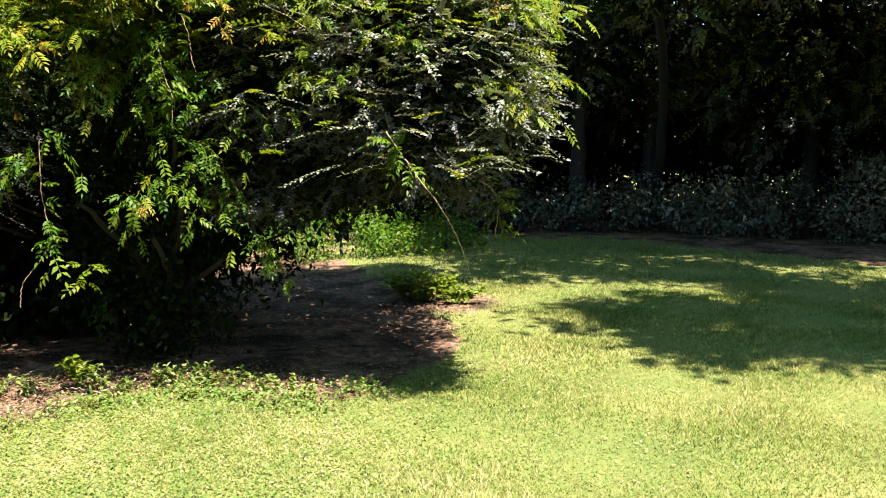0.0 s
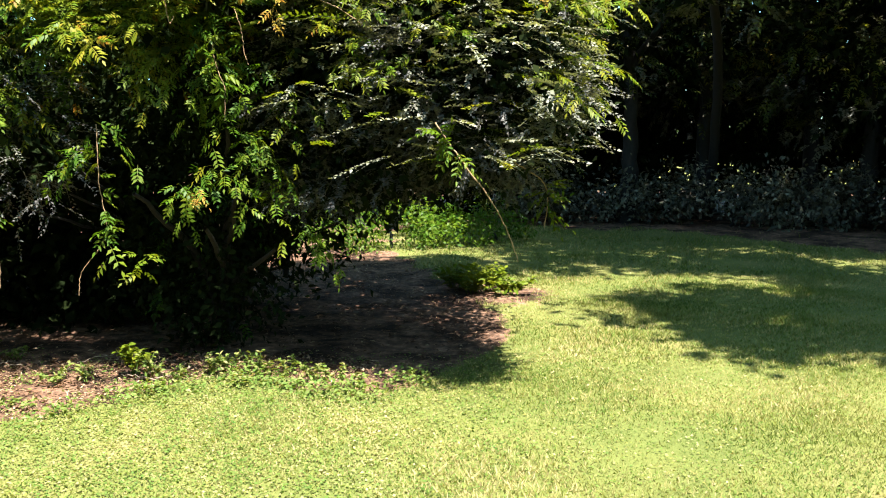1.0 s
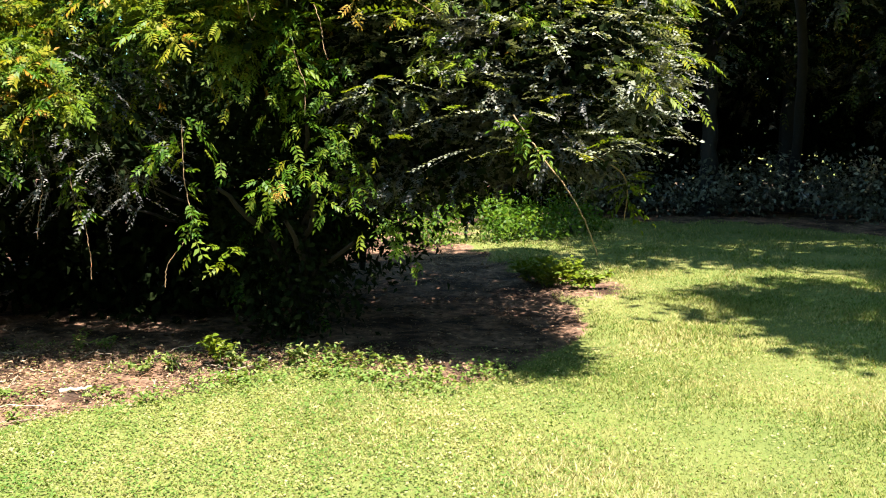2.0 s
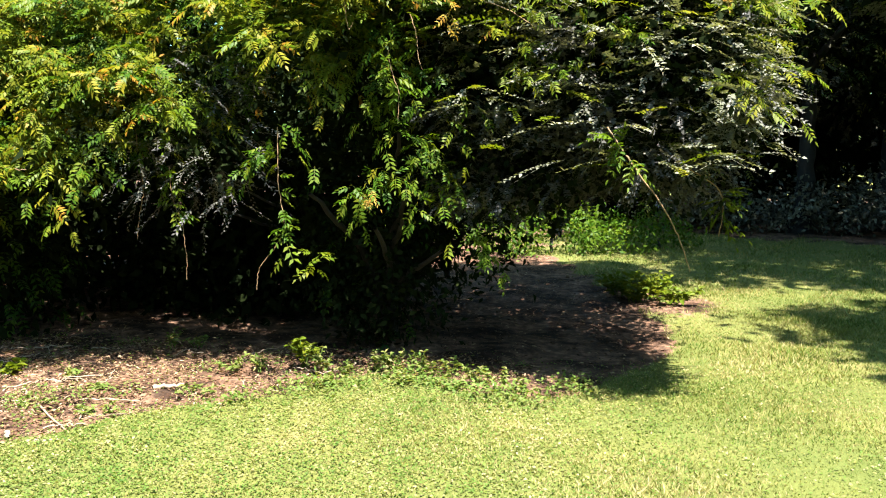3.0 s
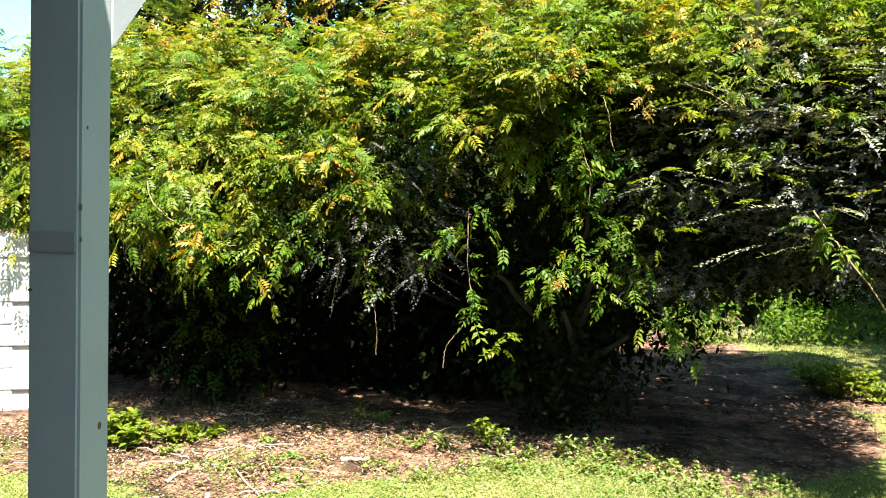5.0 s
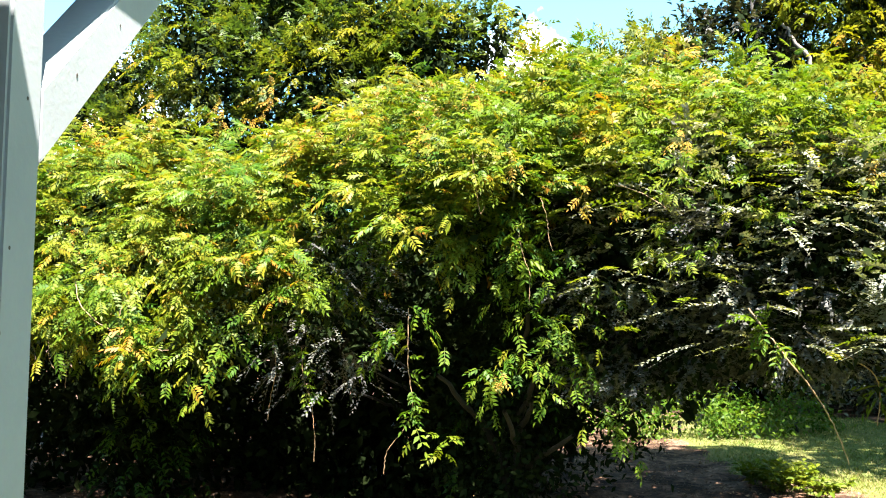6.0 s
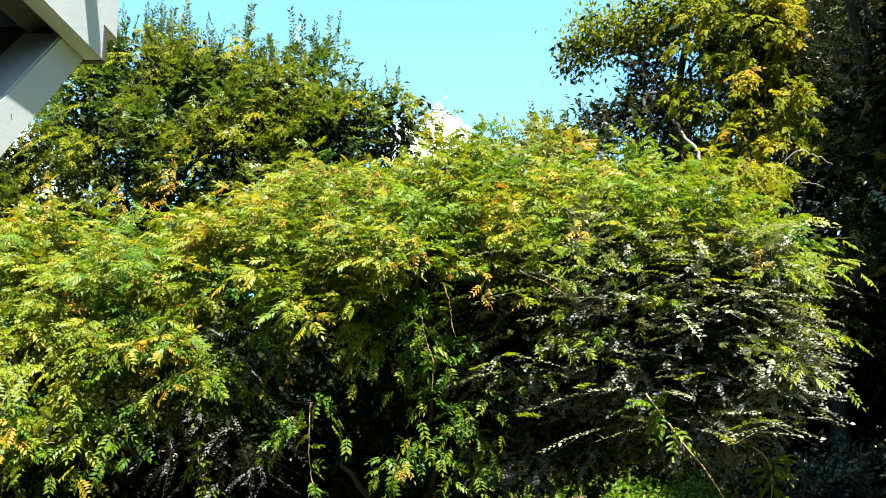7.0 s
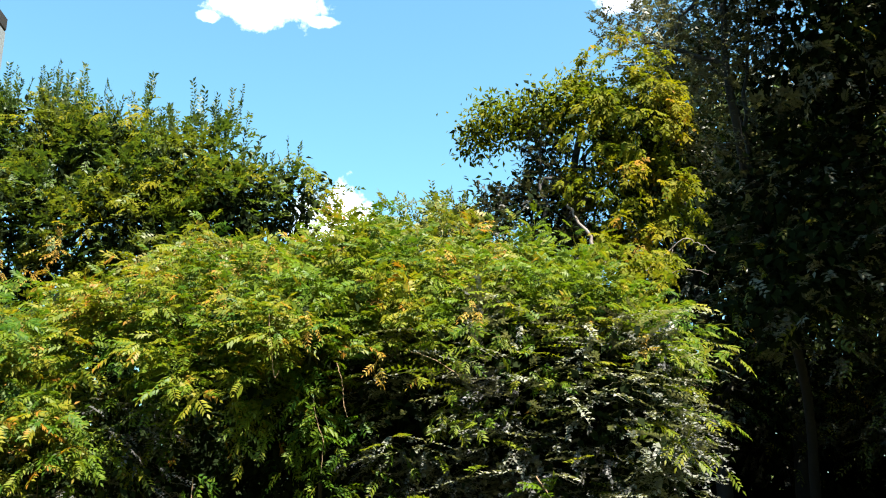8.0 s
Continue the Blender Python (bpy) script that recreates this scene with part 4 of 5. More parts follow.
# tall dark trees at the lawn's far corner
TALL = [
    ((7.6, 20.6, 0), 0.2, [((4.7, 14.4, 10.4), (2.3, 2.2, 3.8)), ((4.6, 14.8, 6.4), (2.2, 1.8, 1.9)), ((3.7, 14.6, 5.0), (1.2, 1.2, 1.3))]),
    ((9.4, 15.8, 0), 0.28, [((8.2, 13.4, 11.8), (3.2, 2.8, 4.2)), ((8.0, 13.8, 6.6), (2.7, 2.2, 2.1))]),
    ((12.2, 14.6, 0), 0.26, [((12.0, 13.5, 9.5), (3.0, 2.8, 4.6)), ((11.2, 14.4, 4.6), (2.2, 1.8, 1.8))]),
    # last lobe is added to keep the sun off this trunk
    ((3.4, 19.8, 0), 0.2, [((3.0, 19.6, 8.2), (1.8, 1.8, 2.8)), ((2.4, 20.2, 4.4), (1.9, 1.4, 1.9)), ((1.2, 20.6, 3.0), (1.4, 1.0, 1.8)), ((5.4, 17.6, 7.8), (1.3, 1.3, 0.9))]),
    ((5.2, 20.6, 0), 0.2, [((5.4, 20.6, 8.0), (2.4, 2.0, 3.6)), ((5.2, 21.0, 3.9), (2.0, 1.4, 1.7))]),
    ((8.4, 19.4, 0), 0.2, [((8.6, 19.0, 8.0), (2.6, 2.2, 3.8)), ((8.2, 19.2, 3.6), (2.2, 1.5, 2.0))]),
    ((11.5, 18.0, 0), 0.2, [((11.4, 17.6, 6.5), (2.6, 2.0, 3.4)), ((11.4, 17.6, 2.8), (2.2, 1.4, 2.0))]),
    ((-1.0, 20.6, 0), 0.18, [((-0.8, 20.4, 3.0), (1.9, 1.2, 2.4)), ((-3.4, 20.2, 2.8), (1.9, 1.2, 2.4))]),
]
for base, radius, lobes in TALL:
    p, o = shell(rng, lobes, 17, 0.35, -1, 0.36, 10, 0.26)
    k = patchy(rng, p, 0.52, 1.3)
    p, o = p[k], o[k]
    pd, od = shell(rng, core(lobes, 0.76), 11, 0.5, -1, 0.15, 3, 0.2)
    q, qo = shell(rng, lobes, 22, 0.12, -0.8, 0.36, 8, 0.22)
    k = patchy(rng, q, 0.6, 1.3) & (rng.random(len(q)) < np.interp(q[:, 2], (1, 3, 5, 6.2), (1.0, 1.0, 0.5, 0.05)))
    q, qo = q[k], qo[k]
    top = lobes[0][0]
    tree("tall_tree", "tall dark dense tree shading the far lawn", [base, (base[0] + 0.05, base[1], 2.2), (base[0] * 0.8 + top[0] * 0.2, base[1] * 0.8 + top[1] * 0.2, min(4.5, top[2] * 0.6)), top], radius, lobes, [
        # shade of the wood put into dark grey and near-black leaves
        (SHADED, sprays(rng, p, o, 0.34, 12, (0.105, 0.05), 0.7, 0.15, 0.15 + 0.85 * drifts(rng, p, 1.5)), "dark grey leaves with shade in their colour"),
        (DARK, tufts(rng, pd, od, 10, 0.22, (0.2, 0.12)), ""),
        # brighter leaf colour stands in for sunlit sprays, fewer higher up
        (TREE, pinnate(rng, q, qo, 0.36, 4, (0.11, 0.045), 0.15, 0.1 + 0.6 * drifts(rng, q, 1.6)), "leaf sprays painted brighter as if sunlit")], "tall trees at the wood's edge")

# lighter tree leaning out in front of the dark ones
PALE = [((1.97, 13.8, 8.68), (0.46, 0.7, 0.83)), ((2.24, 13.8, 7.48), (0.4, 0.6, 0.81)), ((2.82, 14.2, 9.37), (0.86, 0.9, 0.86)), ((1.3, 14.0, 9.3), (0.5, 0.5, 0.2)), ((2.15, 14.0, 9.61), (0.76, 0.7, 0.57)), ((3.4, 14.0, 10.8), (1.0, 1.0, 1.4))]
p, o = shell(rng, PALE, 42, 0.5, -1, 0.3, 5, 0.16)
tree("slender_tree", "tall slender grey-green tree before the dark wood", [(5.4, 20.8, 0), (4.9, 18.5, 3.5), (3.0, 14.2, 7.0), (2.8, 13.8, 10.5)], 0.12, PALE, [
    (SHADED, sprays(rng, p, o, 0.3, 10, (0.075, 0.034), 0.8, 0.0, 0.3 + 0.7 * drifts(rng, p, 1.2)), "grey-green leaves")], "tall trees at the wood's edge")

# shade tree beside the lawn, whose crown throws the dappled shadow
SHADE = [((4.8, 11.4, 11.2), (1.8, 1.2, 0.9)), ((4.9, 6.6, 9.0), (1.3, 1.0, 0.8)), ((6.9, 7.2, 9.2), (1.6, 1.0, 1.0)), ((4.3, 9.6, 10.4), (1.7, 1.1, 0.9)), ((9.0, 11.0, 10.5), (2.0, 1.5, 1.1)), ((7.3, 9.0, 10.0), (1.5, 1.1, 0.9)), ((6.0, 9.8, 10.4), (1.8, 1.4, 1.1)), ((5.9, 4.9, 9.3), (1.6, 1.0, 1.0)), ((7.9, 4.6, 10.0), (2.0, 1.6, 1.6)), ((5.2, 6.0, 8.8), (1.3, 0.9, 0.9)), ((9.1, 7.0, 9.0), (2.2, 1.6, 2.0))]
p, o = shell(rng, core(SHADE, 0.9), 42, 0.7, -1, 0.42, 8, 0.2)
k = patchy(rng, p, 0.6, 1.5)
p, o = p[k], o[k]
tree("shade_tree", "broad green tree shading the lawn", [(10.8, 5.5, 0), (10.6, 5.5, 3.5), (9.2, 5.4, 7.5)], 0.28, SHADE, [
    # dark leaves mixed in to let less light through to the lawn
    (TREE, tufts(rng, p[::2], o[::2], 6, 0.2, (0.2, 0.11)), ""), (DARK, tufts(rng, p[1::2], o[1::2], 6, 0.2, (0.22, 0.13)), "dark leaves added to deepen the cast shadow")], "tall trees at the wood's edge")

# undergrowth along the wood's edge, its shade painted into dark grey leaves
UNDER = [((x, np.interp(x, (1, 5, 9, 13), (19.8, 19.0, 16.6, 14.5)) + rng.uniform(-0.3, 0.8), 0.35 + rng.uniform(0, 0.35)), (rng.uniform(0.5, 1.0), 0.6, rng.uniform(0.35, 1.0))) for x in np.arange(1.2, 13.5, 1.05)]
for lobe in UNDER:
    p, o = shell(rng, [lobe], 55, 0.5, -0.6, 0.25, 4, 0.12)
    th = thing("undergrowth_bush", (lobe[0][0], lobe[0][1], 0), "low bush under the trees with shade in its leaf colour", "bush", "undergrowth under the trees")
    limbs(rng, th, (lobe[0][0], lobe[0][1], 0), [lobe], 0.03)
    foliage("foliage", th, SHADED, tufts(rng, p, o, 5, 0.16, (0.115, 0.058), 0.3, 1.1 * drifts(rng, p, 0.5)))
    # brighter clumps stand in for flecks of light
    foliage("foliage", th, PRIVET, tufts(rng, p[::4], o[::4], 7, 0.12, (0.1, 0.052), 0.3, 0.5 + 0.8 * rng.random(len(p[::4]))), "brighter grey-green leaf clumps standing for light flecks")

# dense thicket closing the wood behind the trunks, shade painted into near-black leaves
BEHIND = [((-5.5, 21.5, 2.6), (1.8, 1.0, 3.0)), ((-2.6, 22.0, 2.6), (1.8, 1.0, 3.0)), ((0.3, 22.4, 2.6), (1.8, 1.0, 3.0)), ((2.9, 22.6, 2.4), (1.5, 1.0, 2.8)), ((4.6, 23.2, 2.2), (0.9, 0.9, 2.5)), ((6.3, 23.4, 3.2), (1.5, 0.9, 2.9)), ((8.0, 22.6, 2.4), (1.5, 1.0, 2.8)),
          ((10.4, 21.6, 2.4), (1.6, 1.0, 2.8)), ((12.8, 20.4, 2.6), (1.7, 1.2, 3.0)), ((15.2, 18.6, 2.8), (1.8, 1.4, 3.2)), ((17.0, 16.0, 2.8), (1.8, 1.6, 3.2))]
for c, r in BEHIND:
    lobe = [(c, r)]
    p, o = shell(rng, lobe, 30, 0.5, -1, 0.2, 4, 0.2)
    th = thing("shaded_thicket", (c[0], c[1], 0), "tall thicket inside the wood, leaves painted near-black for shade", "bush", "undergrowth under the trees")
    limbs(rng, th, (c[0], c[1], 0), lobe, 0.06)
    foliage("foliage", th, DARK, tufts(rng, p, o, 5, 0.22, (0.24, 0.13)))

# deeper rows of the wood, closing the sky between crowns; shade painted near-black
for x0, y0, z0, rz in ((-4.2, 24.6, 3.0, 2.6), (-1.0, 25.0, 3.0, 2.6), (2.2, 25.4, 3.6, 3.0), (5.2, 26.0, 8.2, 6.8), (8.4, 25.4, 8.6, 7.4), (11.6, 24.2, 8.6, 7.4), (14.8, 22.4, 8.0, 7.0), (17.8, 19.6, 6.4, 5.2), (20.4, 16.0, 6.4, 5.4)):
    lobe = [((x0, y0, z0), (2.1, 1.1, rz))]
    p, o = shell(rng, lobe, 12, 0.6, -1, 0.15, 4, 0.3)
    th = thing("forest_tree", (x0, y0, 0), "dense tree deep in the wood, leaves painted near-black for shade", "tree", "trees deep in the wood")
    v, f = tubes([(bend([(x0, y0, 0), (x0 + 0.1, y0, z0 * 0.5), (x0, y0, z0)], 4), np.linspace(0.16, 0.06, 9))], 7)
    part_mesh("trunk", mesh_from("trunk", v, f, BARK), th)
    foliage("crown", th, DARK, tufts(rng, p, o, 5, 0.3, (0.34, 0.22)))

# distant tree line, plus an unseen leaf ring added to block sky light
n = 3000
ring = rng.uniform(0, 6.283, n * 2)
dist = rng.uniform(24, 32, n * 2)
p = np.stack([np.cos(ring) * dist, np.sin(ring) * dist, 15 * rng.random(n * 2) ** 0.9], 1)
p = p[p[:, 1] < 5]
q = np.stack([rng.uniform(-120, 140, n), rng.uniform(78, 95, n), rng.uniform(0, 9, n) * rng.uniform(0.4, 1, n)], 1)
far = foliage("far_woods", None, TREE, tufts(rng, np.concatenate([p, q]), unit(rng.normal(size=(len(p) + n, 3))), 7, 0.9, (0.95, 0.6)))
tagged(far, "distant line of green woods with an unseen ring added to block sky light", "trees", kind="stuff")

# ---- grass and small growth ----
def ground_z(x, y):
    near = np.exp(-((np.hypot(x, y - 9) / 14) ** 4))
    return near * (0.015 * np.sin(2.1 * x + 0.7 * y) + 0.012 * np.sin(5.3 * x - 3.7 * y))


def scatter(n, x0, x1, y0, y1):
    return rng.uniform(x0, x1, n), rng.uniform(y0, y1, n)


def blades(name, zones, label):
    verts, tones = [], []
    for n, x0, x1, y0, y1, tall, wide in zones:
        x, y = scatter(n, x0, x1, y0, y1)
        keep = rng.random(n) > soil_at(x, y) * 1.15
        thin = 0.62 + 0.5 * np.sin(1.9 * x + 0.8) * np.sin(1.6 * y + 2.0)
        keep &= rng.random(n) < np.clip(thin + 0.35, 0.25, 1) * np.where((y < 7.2) & (x < -0.5), np.clip(1 + 0.35 * (x + 0.5), 0.3, 1), 1)
        x, y = x[keep], y[keep]
        m = len(x)
        h = tall * rng.uniform(0.4, 1.3, m) * (0.8 + 0.4 * np.sin(2.7 * x + y) * np.sin(2.3 * y - x))
        a = rng.uniform(0, 6.283, m)
        lean = rng.uniform(0.2, 1.3, m) * h
        b = rng.uniform(0, 6.283, m)
        base = np.stack([x, y, ground_z(x, y) - 0.004], 1)
        s = np.stack([np.cos(a), np.sin(a), 0 * a], 1) * (wide * rng.uniform(0.6, 1.3, m))[:, None]
        tip = base + np.stack([np.cos(b) * lean, np.sin(b) * lean, h], 1)
        verts.append(np.stack([base - s, base + s, tip], 1).reshape(-1, 3))
        tones.append(np.repeat(0.42 * drifts(rng, base, 0.14) + 0.5 * drifts(rng, base, 1.5) - 0.22, 3))
    verts = np.concatenate(verts)
    me = toned(mesh_from(name, verts, np.arange(len(verts)).reshape(-1, 3), BLADE), np.concatenate(tones))
    tagged(new(name, me), label, "grass", kind="stuff")


blades("grass", [(210000, -6.5, 4.5, 3.6, 7.2, 0.034, 0.0036), (160000, -3.5, 7.5, 7.2, 12, 0.042, 0.005), (20000, -8, 7, -1.5, 3.6, 0.05, 0.007), (70000, -4, 9, 12, 20, 0.045, 0.008)], "short sunlit lawn grass with pale dry blades")

# clover and broad-leaved weeds in the turf
x, y = scatter(160000, -6.5, 3.0, 3.8, 7.6)
keep = (rng.random(len(x)) < np.clip(0.85 - 0.28 * (x + 2), 0.12, 0.9)) & (rng.random(len(x)) > soil_at(x, y) * 0.93)
x, y = x[keep], y[keep]
m = len(x)
at = np.stack([x, y, ground_z(x, y) + rng.uniform(0.004, 0.024, m)], 1)
clover = [(at, unit(rng.normal(0, 1, (m, 3)) * (1, 1, 0.25)), np.array((0, 0, 1.0)) + rng.normal(0, 0.42, (m, 3)), rng.uniform(0.011, 0.026, m), rng.uniform(0.008, 0.018, m), 0.45 * drifts(rng, at, 0.22) + 0.35 * drifts(rng, at, 1.1) - 0.1)]
pale = rng.random(m) < 0.15 + 0.45 * drifts(rng, at, 0.8)
green_leaves, pale_leaves = [tuple(c[~pale] for c in clover[0])], [tuple(c[pale] for c in clover[0])]
tagged(foliage("clover", None, WEED, green_leaves), "carpet of small clover and weed leaves in the lawn", "ground cover", kind="stuff")
tagged(foliage("pale_clover", None, BLADE, pale_leaves), "pale yellowing clover leaves in the lawn", "ground cover", kind="stuff")

# low weeds thickening along the bed's edge
n = 2600
x = rng.uniform(-3.0, -0.5, n)
y = np.interp(x, EDGE_X, EDGE_Y) + rng.normal(0.0, 0.2, n)
keep = rng.random(n) < 0.5 + 0.7 * np.sin(5.1 * x + 1.0) * np.sin(6.3 * y)
x, y = x[keep], y[keep]
m = len(x)
at = np.stack([x, y, ground_z(x, y) + rng.uniform(0.01, 0.09, m)], 1)
edge_leaves = [(at, unit(rng.normal(0, 1, (m, 3)) * (1, 1, 0.35)), np.array((0, 0, 1.0)) + rng.normal(0, 0.4, (m, 3)), rng.uniform(0.025, 0.055, m), rng.uniform(0.015, 0.03, m), 0.5 * rng.random(m))]
tagged(foliage("edge_weeds", None, WEED, edge_leaves), "low bright weeds creeping over the edge of bare earth", "ground cover", kind="stuff")

# clover and seedlings creeping in patches over the bed
n = 26000
x, y = scatter(n, -6.5, 0.2, 4.8, 7.6)
patch = np.sin(2.7 * x + 0.6 * y) * np.sin(3.3 * y - 1.1 * x + 0.5) + 0.5 * np.sin(8.1 * x - 2.0 * y) * np.sin(7.3 * y + x)
keep = (rng.random(n) < np.clip(patch * 1.1 - 0.1 + 0.5 * (5.9 - y), 0.03, 0.9)) & (soil_at(x, y) > 0.3)
x, y = x[keep], y[keep]
m = len(x)
at = np.stack([x, y, ground_z(x, y) + rng.uniform(0.006, 0.045, m)], 1)
creep = [(at, unit(rng.normal(0, 1, (m, 3)) * (1, 1, 0.3)), np.array((0, 0, 1.0)) + rng.normal(0, 0.4, (m, 3)), rng.uniform(0.014, 0.036, m), rng.uniform(0.01, 0.022, m), 0.5 * rng.random(m))]
tagged(foliage("creeping_weeds", None, WEED, creep), "patchy small yellow-green weeds on bare earth", "ground cover", kind="stuff")

# leaf litter, straw and chips on the bare earth
x, y = scatter(34000, -9, 1.0, 4.8, 16)
x2, y2 = scatter(26000, -6.8, -1.0, 4.7, 7.4)
x, y = np.concatenate([x, x2]), np.concatenate([y, y2])
keep = rng.random(len(x)) < soil_at(x, y) - 0.15
x, y = x[keep], y[keep]
m = len(x)
at = np.stack([x, y, ground_z(x, y) + rng.uniform(0.004, 0.022, m)], 1)
litter = [(at, unit(rng.normal(0, 1, (m, 3)) * (1, 1, 0.12)), np.array((0, 0, 1.0)) + rng.normal(0, 0.3, (m, 3)), rng.uniform(0.015, 0.07, m), rng.uniform(0.005, 0.02, m))]
LITTER = leaf_material("litter", [(0.0, (0.03, 0.018, 0.014)), (0.4, (0.12, 0.065, 0.043)), (0.75, (0.26, 0.16, 0.105)), (1.0, (0.44, 0.33, 0.22))], (0.15, 0.08, 0.05), through=0.1, rough=0.8, gloss=0.1, spread=1.0)
tagged(foliage("leaf_litter", None, LITTER, litter), "dry brown leaves, straw and chips on bare earth", "leaf litter", kind="stuff")


# fallen sticks on the earth bed
def stick(points, radius, label):
    line = bend(points, 5, rng, 0.006)
    v, f = tubes([(line, np.linspace(radius, radius * 0.55, len(line)))], 6)
    ob = new("stick", mesh_from("stick", v, f, STICK))
    tagged(ob, label, "stick", "sticks on the earth bed")


stick([(-4.36, 4.98, 0.03), (-4.4, 5.15, 0.035), (-4.42, 5.3, 0.03)], 0.014, "long pale dry stick lying on the earth bed")
stick([(-3.97, 4.9, 0.02), (-3.88, 4.8, 0.025)], 0.018, "short broken pale stick on the earth bed")
stick([(-3.6, 5.98, 0.03), (-3.52, 6.03, 0.03), (-3.42, 6.1, 0.035)], 0.02, "short thick pale stick on bare earth")
stick([(-4.53, 5.82, 0.02), (-4.11, 5.41, 0.03), (-3.65, 5.02, 0.02)], 0.009, "thin dry twig lying on the earth bed")
stick([(-3.75, 4.78, 0.02), (-3.5, 4.85, 0.02)], 0.012, "pale bark strip on the earth bed")
for k in range(70):
    x0, y0, a, ln = rng.uniform(-6.3, -2.0), rng.uniform(4.9, 7.2), rng.uniform(0, 6.28), rng.uniform(0.12, 0.45)
    if soil_at(np.array(x0), np.array(y0)) > 0.7:
        stick([(x0, y0, 0.02), (x0 + np.cos(a) * ln / 2, y0 + np.sin(a) * ln / 2, 0.03), (x0 + np.cos(a) * ln, y0 + np.sin(a) * ln, 0.02)], rng.uniform(0.003, 0.007), "thin dry twig lying on the earth bed")


def weed(place, tall, count, leaf, label, spread=0.08, mat=WEED, group="weeds along the bed"):
    """A leafy weed: several stems with paired leaves."""
    th = thing("weed", place, label, "weed", group)
    runs, leaves = [], []
    for k in range(count):
        a, out = rng.uniform(0, 6.28), rng.uniform(0.2, 1) * spread
        foot = np.array(place) + (rng.normal(0, spread * 0.3), rng.normal(0, spread * 0.3), 0)
        tip = foot + (np.cos(a) * out * 1.6, np.sin(a) * out * 1.6, tall * rng.uniform(0.6, 1.1))
        line = bend([foot, (foot + tip) / 2 + (0, 0, tall * 0.12), tip], 4)
        runs.append((line, np.linspace(0.004, 0.002, len(line))))
        pts = line[2:]
        d = np.repeat(unit(np.gradient(line, axis=0))[2:], 2, 0)
        n = len(d)
        side = rng.normal(0, 1, (n, 3)) * (1, 1, 0.3)
        leaves.append((np.repeat(pts, 2, 0), unit(side) + 0.35 * d, np.array((0, 0, 1.0)) + rng.normal(0, 0.4, (n, 3)), leaf * rng.uniform(0.7, 1.2, n), leaf * 0.55 * rng.uniform(0.7, 1.2, n), np.full(n, 0.45)))
    for run in runs:
        v, f = tubes([run], 5)
        part_mesh("stem", mesh_from("stem", v, f, WEED), th)
    foliage("leaves", th, mat, leaves, "", True)


weed((-2.8, 6.86, 0), 0.27, 5, 0.075, "tall bright green weed at the edge of the shade", 0.12, VINE)
for x0, y0, h in ((-2.16, 6.9, 0.2), (-2.05, 6.98, 0.16), (-1.85, 6.92, 0.2), (-1.7, 6.9, 0.14), (-1.58, 6.92, 0.18), (-1.33, 6.74, 0.2), (-1.2, 6.78, 0.14), (-1.0, 6.6, 0.14), (-2.57, 6.85, 0.16), (-2.68, 6.9, 0.2), (-3.07, 6.8, 0.12), (-2.35, 6.8, 0.1),
                  (-3.25, 6.7, 0.13), (-1.9, 6.6, 0.11), (-1.5, 6.55, 0.1), (-2.4, 6.5, 0.1), (-4.1, 7.3, 0.2), (-3.9, 7.4, 0.16)):
    weed((x0, y0 - 0.1, 0), h * 0.85, 4, 0.045, "small leafy weed at the edge of the shade", 0.08)
for x0, y0, h in ((-5.35, 5.75, 0.26), (-5.5, 5.65, 0.26), (-5.25, 5.6, 0.2), (-5.65, 5.5, 0.22), (-5.1, 5.95, 0.12), (-4.95, 6.1, 0.1)):
    weed((x0, y0, 0), h, 10, 0.075, "yellow-green leafy weed on the earth bed", 0.15, VINE)
for x0, y0 in ((-4.2, 5.5), (-4.0, 5.9), (-3.7, 5.4), (-4.4, 6.2), (-3.3, 6.0), (-4.9, 5.6)):
    weed((x0, y0, 0), 0.06, 6, 0.04, "small low weed on bare earth", 0.1)
for x0, y0 in ((-0.1, 10.6), (0.1, 10.8), (-0.3, 10.9), (-0.05, 11.1), (0.25, 10.4)):
    weed((x0, y0, 0), 0.26, 14, 0.08, "bright green leafy clump on the lawn", 0.2, VINE)


# ---- hanging vines, canes and dry tassels ----
def tendril(points, radius, label, mat=STEM, leaf=None, start=0.0, name="hanging_vine"):
    th = thing(name, points[0], label, "vine", "hanging vines")
    line = bend(points, 8, rng, 0.0025)
    radius *= 0.7
    v, f = tubes([(line, np.linspace(radius, radius * 0.6, len(line)))], 5)
    part_mesh("stem", mesh_from("stem", v, f, mat), th)
    if leaf:
        k = slice(int(start * len(line)), int(leaf[3] * len(line)))
        pts = line[k]
        pts = np.repeat(pts, leaf[2], 0)
        pts = pts[rng.random(len(pts)) < 0.55]
        o = unit(rng.normal(0, 1, pts.shape) * (1, 1, 0.4))
        foliage("leaves", th, leaf[0], pinnate(rng, pts, o, leaf[1], 3, (0.06, 0.024)), "", True)
    return th


tendril([(-2.79, 6.4, 1.9), (-2.79, 6.4, 1.51), (-2.75, 6.4, 1.24), (-2.76, 6.4, 1.12), (-2.85, 6.4, 0.99), (-2.95, 6.4, 0.85), (-2.97, 6.4, 0.7)], 0.0055, "pale vine tip hanging below a tuft of leaves", STEM, (VINE, 0.13, 1, 0.5))
tendril([(-3.96, 6.5, 1.95), (-3.96, 6.5, 1.75), (-3.92, 6.5, 1.44), (-3.96, 6.5, 1.22), (-3.98, 6.5, 1.04)], 0.005, "bare pale vine hanging in the hollow", STEM, (VINE, 0.11, 1, 0.35))
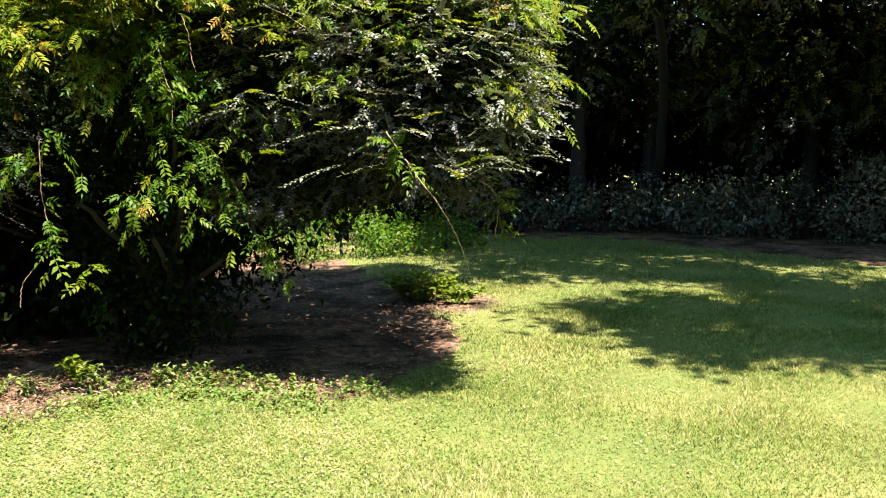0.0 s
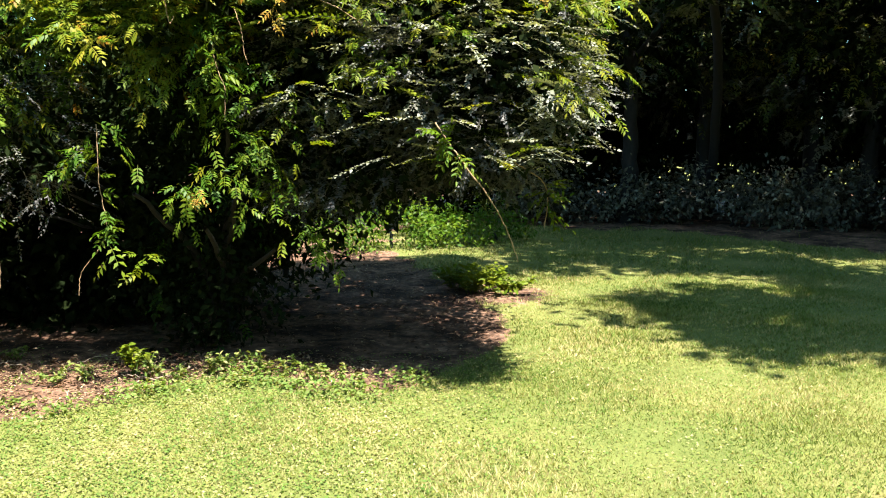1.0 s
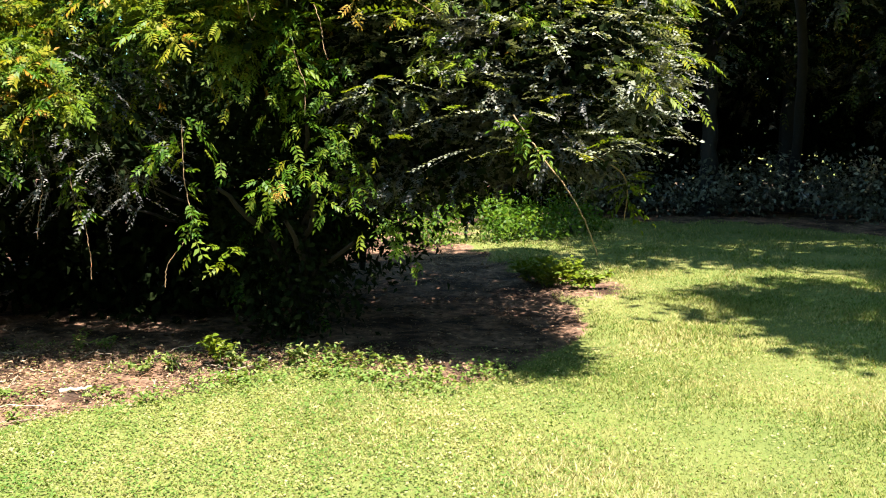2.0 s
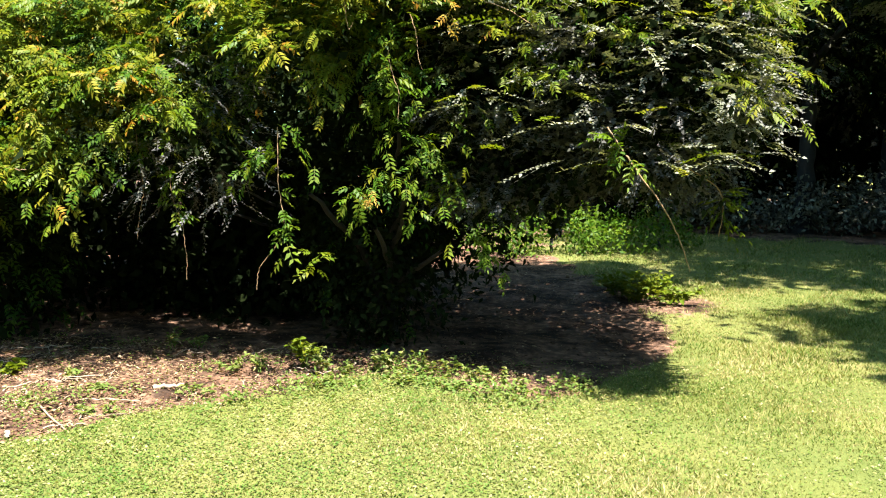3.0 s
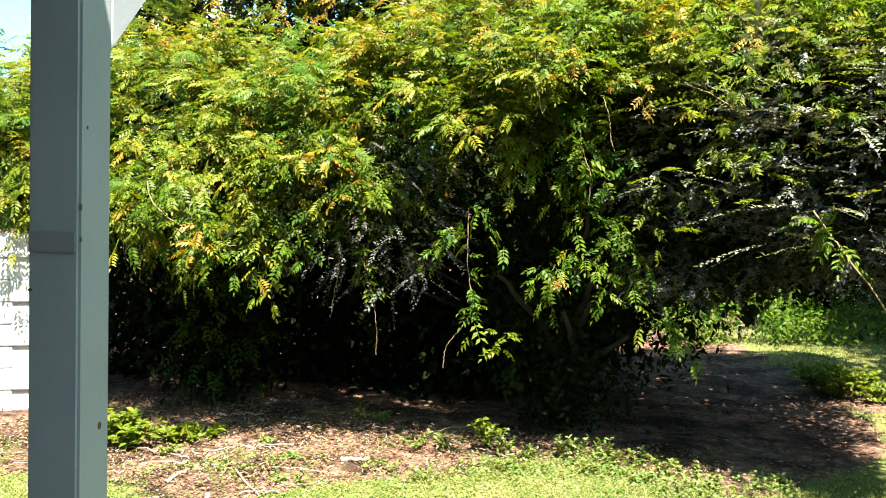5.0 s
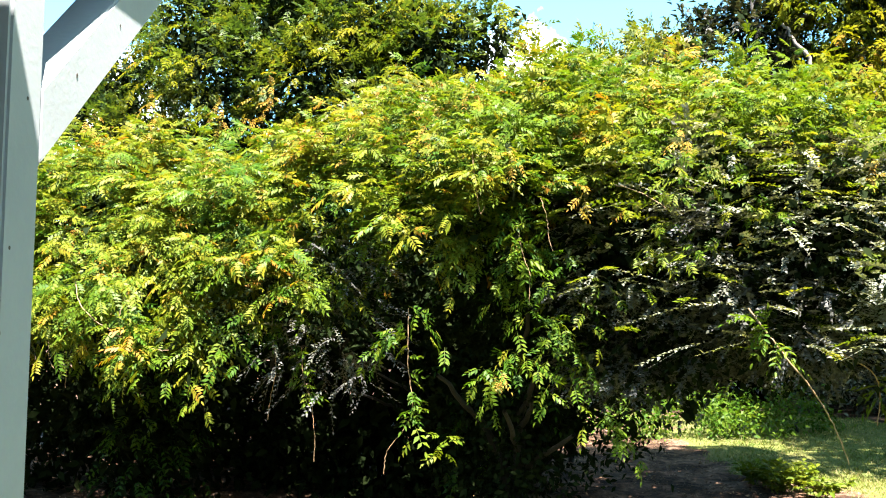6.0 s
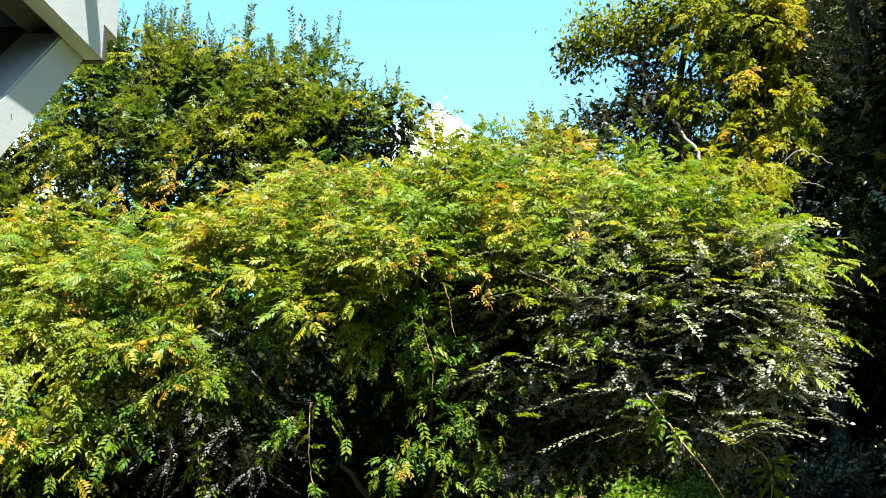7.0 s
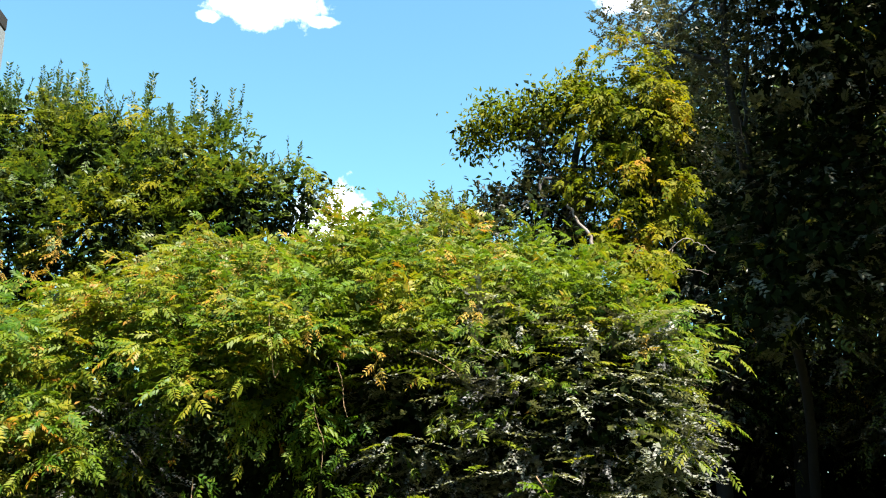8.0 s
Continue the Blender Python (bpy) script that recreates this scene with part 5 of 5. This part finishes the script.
tendril([(-3.7, 6.5, 1.6), (-3.68, 6.5, 1.36), (-3.61, 6.5, 1.19), (-3.58, 6.5, 0.96), (-3.58, 6.5, 0.74)], 0.004, "thin vine hanging below leaves", STEM, (VINE, 0.12, 2, 0.45))
tendril([(-5.88, 6.4, 1.88), (-5.74, 6.4, 1.55), (-5.81, 6.4, 1.45), (-5.82, 6.4, 1.24)], 0.005, "bare pale vine hanging in the hollow")
tendril([(-6.1, 6.5, 1.75), (-6.05, 6.45, 1.5), (-5.95, 6.4, 1.4), (-5.88, 6.4, 1.36)], 0.004, "bare pale vine hanging in the hollow")
tendril([(-0.44, 6.25, 1.9), (-0.28, 6.15, 1.67), (-0.07, 6.2, 1.38), (0.06, 6.3, 1.14), (0.13, 6.4, 0.94)], 0.0085, "long arching cane drooping towards the lawn", STEM, (VINE, 0.16, 2, 0.35), name="drooping_cane")
tendril([(-0.1, 6.3, 1.76), (0.13, 6.4, 1.61), (0.31, 6.7, 1.5), (0.37, 6.8, 1.37), (0.35, 6.8, 1.14)], 0.0075, "long arching cane drooping towards the lawn", STEM, (VINE, 0.2, 2, 0.85), 0.6, name="drooping_cane")
tendril([(-1.95, 6.3, 2.47), (-1.91, 6.3, 2.27), (-1.86, 6.3, 2.12), (-1.87, 6.3, 1.92)], 0.005, "bare vine stem hanging among leaves", STEM, (VINE, 0.14, 2, 0.7))
tendril([(-2.25, 6.2, 2.99), (-2.22, 6.2, 2.75), (-2.19, 6.2, 2.56), (-2.16, 6.2, 2.6)], 0.006, "orange bare vine stem hanging among leaves")
tendril([(-1.81, 6.4, 2.68), (-1.76, 6.4, 2.52), (-1.75, 6.4, 2.4), (-1.72, 6.4, 2.3)], 0.005, "yellow vine stem hanging among leaves", STEM, (VINE, 0.13, 1, 0.6))
tendril([(-5.25, 5.8, 2.09), (-5.13, 5.75, 1.89), (-4.79, 5.75, 1.68), (-4.52, 5.75, 1.6), (-4.37, 5.75, 1.59)], 0.006, "yellow vine stem looping over bright leaves")
tendril([(-4.78, 5.8, 2.0), (-4.8, 5.75, 1.83), (-4.78, 5.75, 1.67)], 0.006, "yellow vine stem looping over bright leaves")
tendril([(0.31, 6.7, 2.73), (0.54, 6.7, 2.63), (0.67, 6.7, 2.53), (0.76, 6.7, 2.49)], 0.005, "bare arching cane over the shrub's end", name="drooping_cane")
tendril([(-1.29, 6.4, 2.75), (-1.1, 6.3, 2.67), (-0.95, 6.3, 2.57), (-0.83, 6.3, 2.52)], 0.005, "bare arching cane over the shrub's front", name="drooping_cane")


def tassel(place, size, label):
    """A hanging bunch of dry, orange leaves."""
    th = thing("dry_tassel", place, label, "dry leaves", "dry leaf tassels")
    size *= 0.45
    n = int(15 * size / 0.12)
    p = np.array(place) + rng.normal(0, size * 0.62, (n, 3)) * (0.7, 0.5, 1.4)
    foliage("leaves", th, ORANGE, pinnate(rng, p, unit(rng.normal(size=(n, 3)) + (0, -0.6, 0)), 0.11, 4, (0.035, 0.012), 0.8))


for place, size in (((-4.15, 6.45, 3.42), 0.2), ((-5.34, 6.76, 3.65), 0.2), ((-3.99, 6.47, 3.6), 0.18), ((-1.83, 5.74, 2.82), 0.13), ((-1.42, 5.88, 2.61), 0.12), ((-2.07, 6.28, 1.42), 0.1), ((-5.88, 6.45, 2.57), 0.16), ((-4.92, 6.51, 2.93), 0.18), ((-6.41, 6.99, 3.26), 0.2), ((-5.77, 6.53, 2.18), 0.14), ((-0.81, 5.93, 2.95), 0.12), ((0.75, 10.1, 4.4), 0.2), ((-6.8, 7.18, 2.96), 0.2), ((-4.71, 6.86, 3.58), 0.2), ((-3.11, 6.61, 3.43), 0.14), ((-2.35, 6.57, 3.53), 0.14), ((-6.1, 6.96, 3.54), 0.22), ((-5.66, 6.61, 3.04), 0.18), ((0.3, 6.21, 2.74), 0.15), ((-1.06, 6.26, 3.42), 0.12)):
    tassel(place, size, "hanging bunch of dry orange vine leaves")


p, o = shell(rng, VINES_WEST + VINES_EAST[:3], 10, 0.1, -0.2, 0.2, 1, 0.05)
front = np.flatnonzero((o[:, 1] < -0.25) & (p[:, 0] > -7.2))
for k in rng.choice(front, 12, replace=False):
    tassel(tuple(p[k] + o[k] * 0.2), rng.uniform(0.12, 0.22), "hanging bunch of dry orange vine leaves")


# ---- unseen wall behind, added to block sky light ----
bm = bmesh.new()
box(bm, (-9.0, -3.2, -0.05), (6.0, -3.0, 6.4))
tagged(part("sky_block_wall", bm, SIDING), "plain unseen wall added to block sky light", "wall", kind="structure")
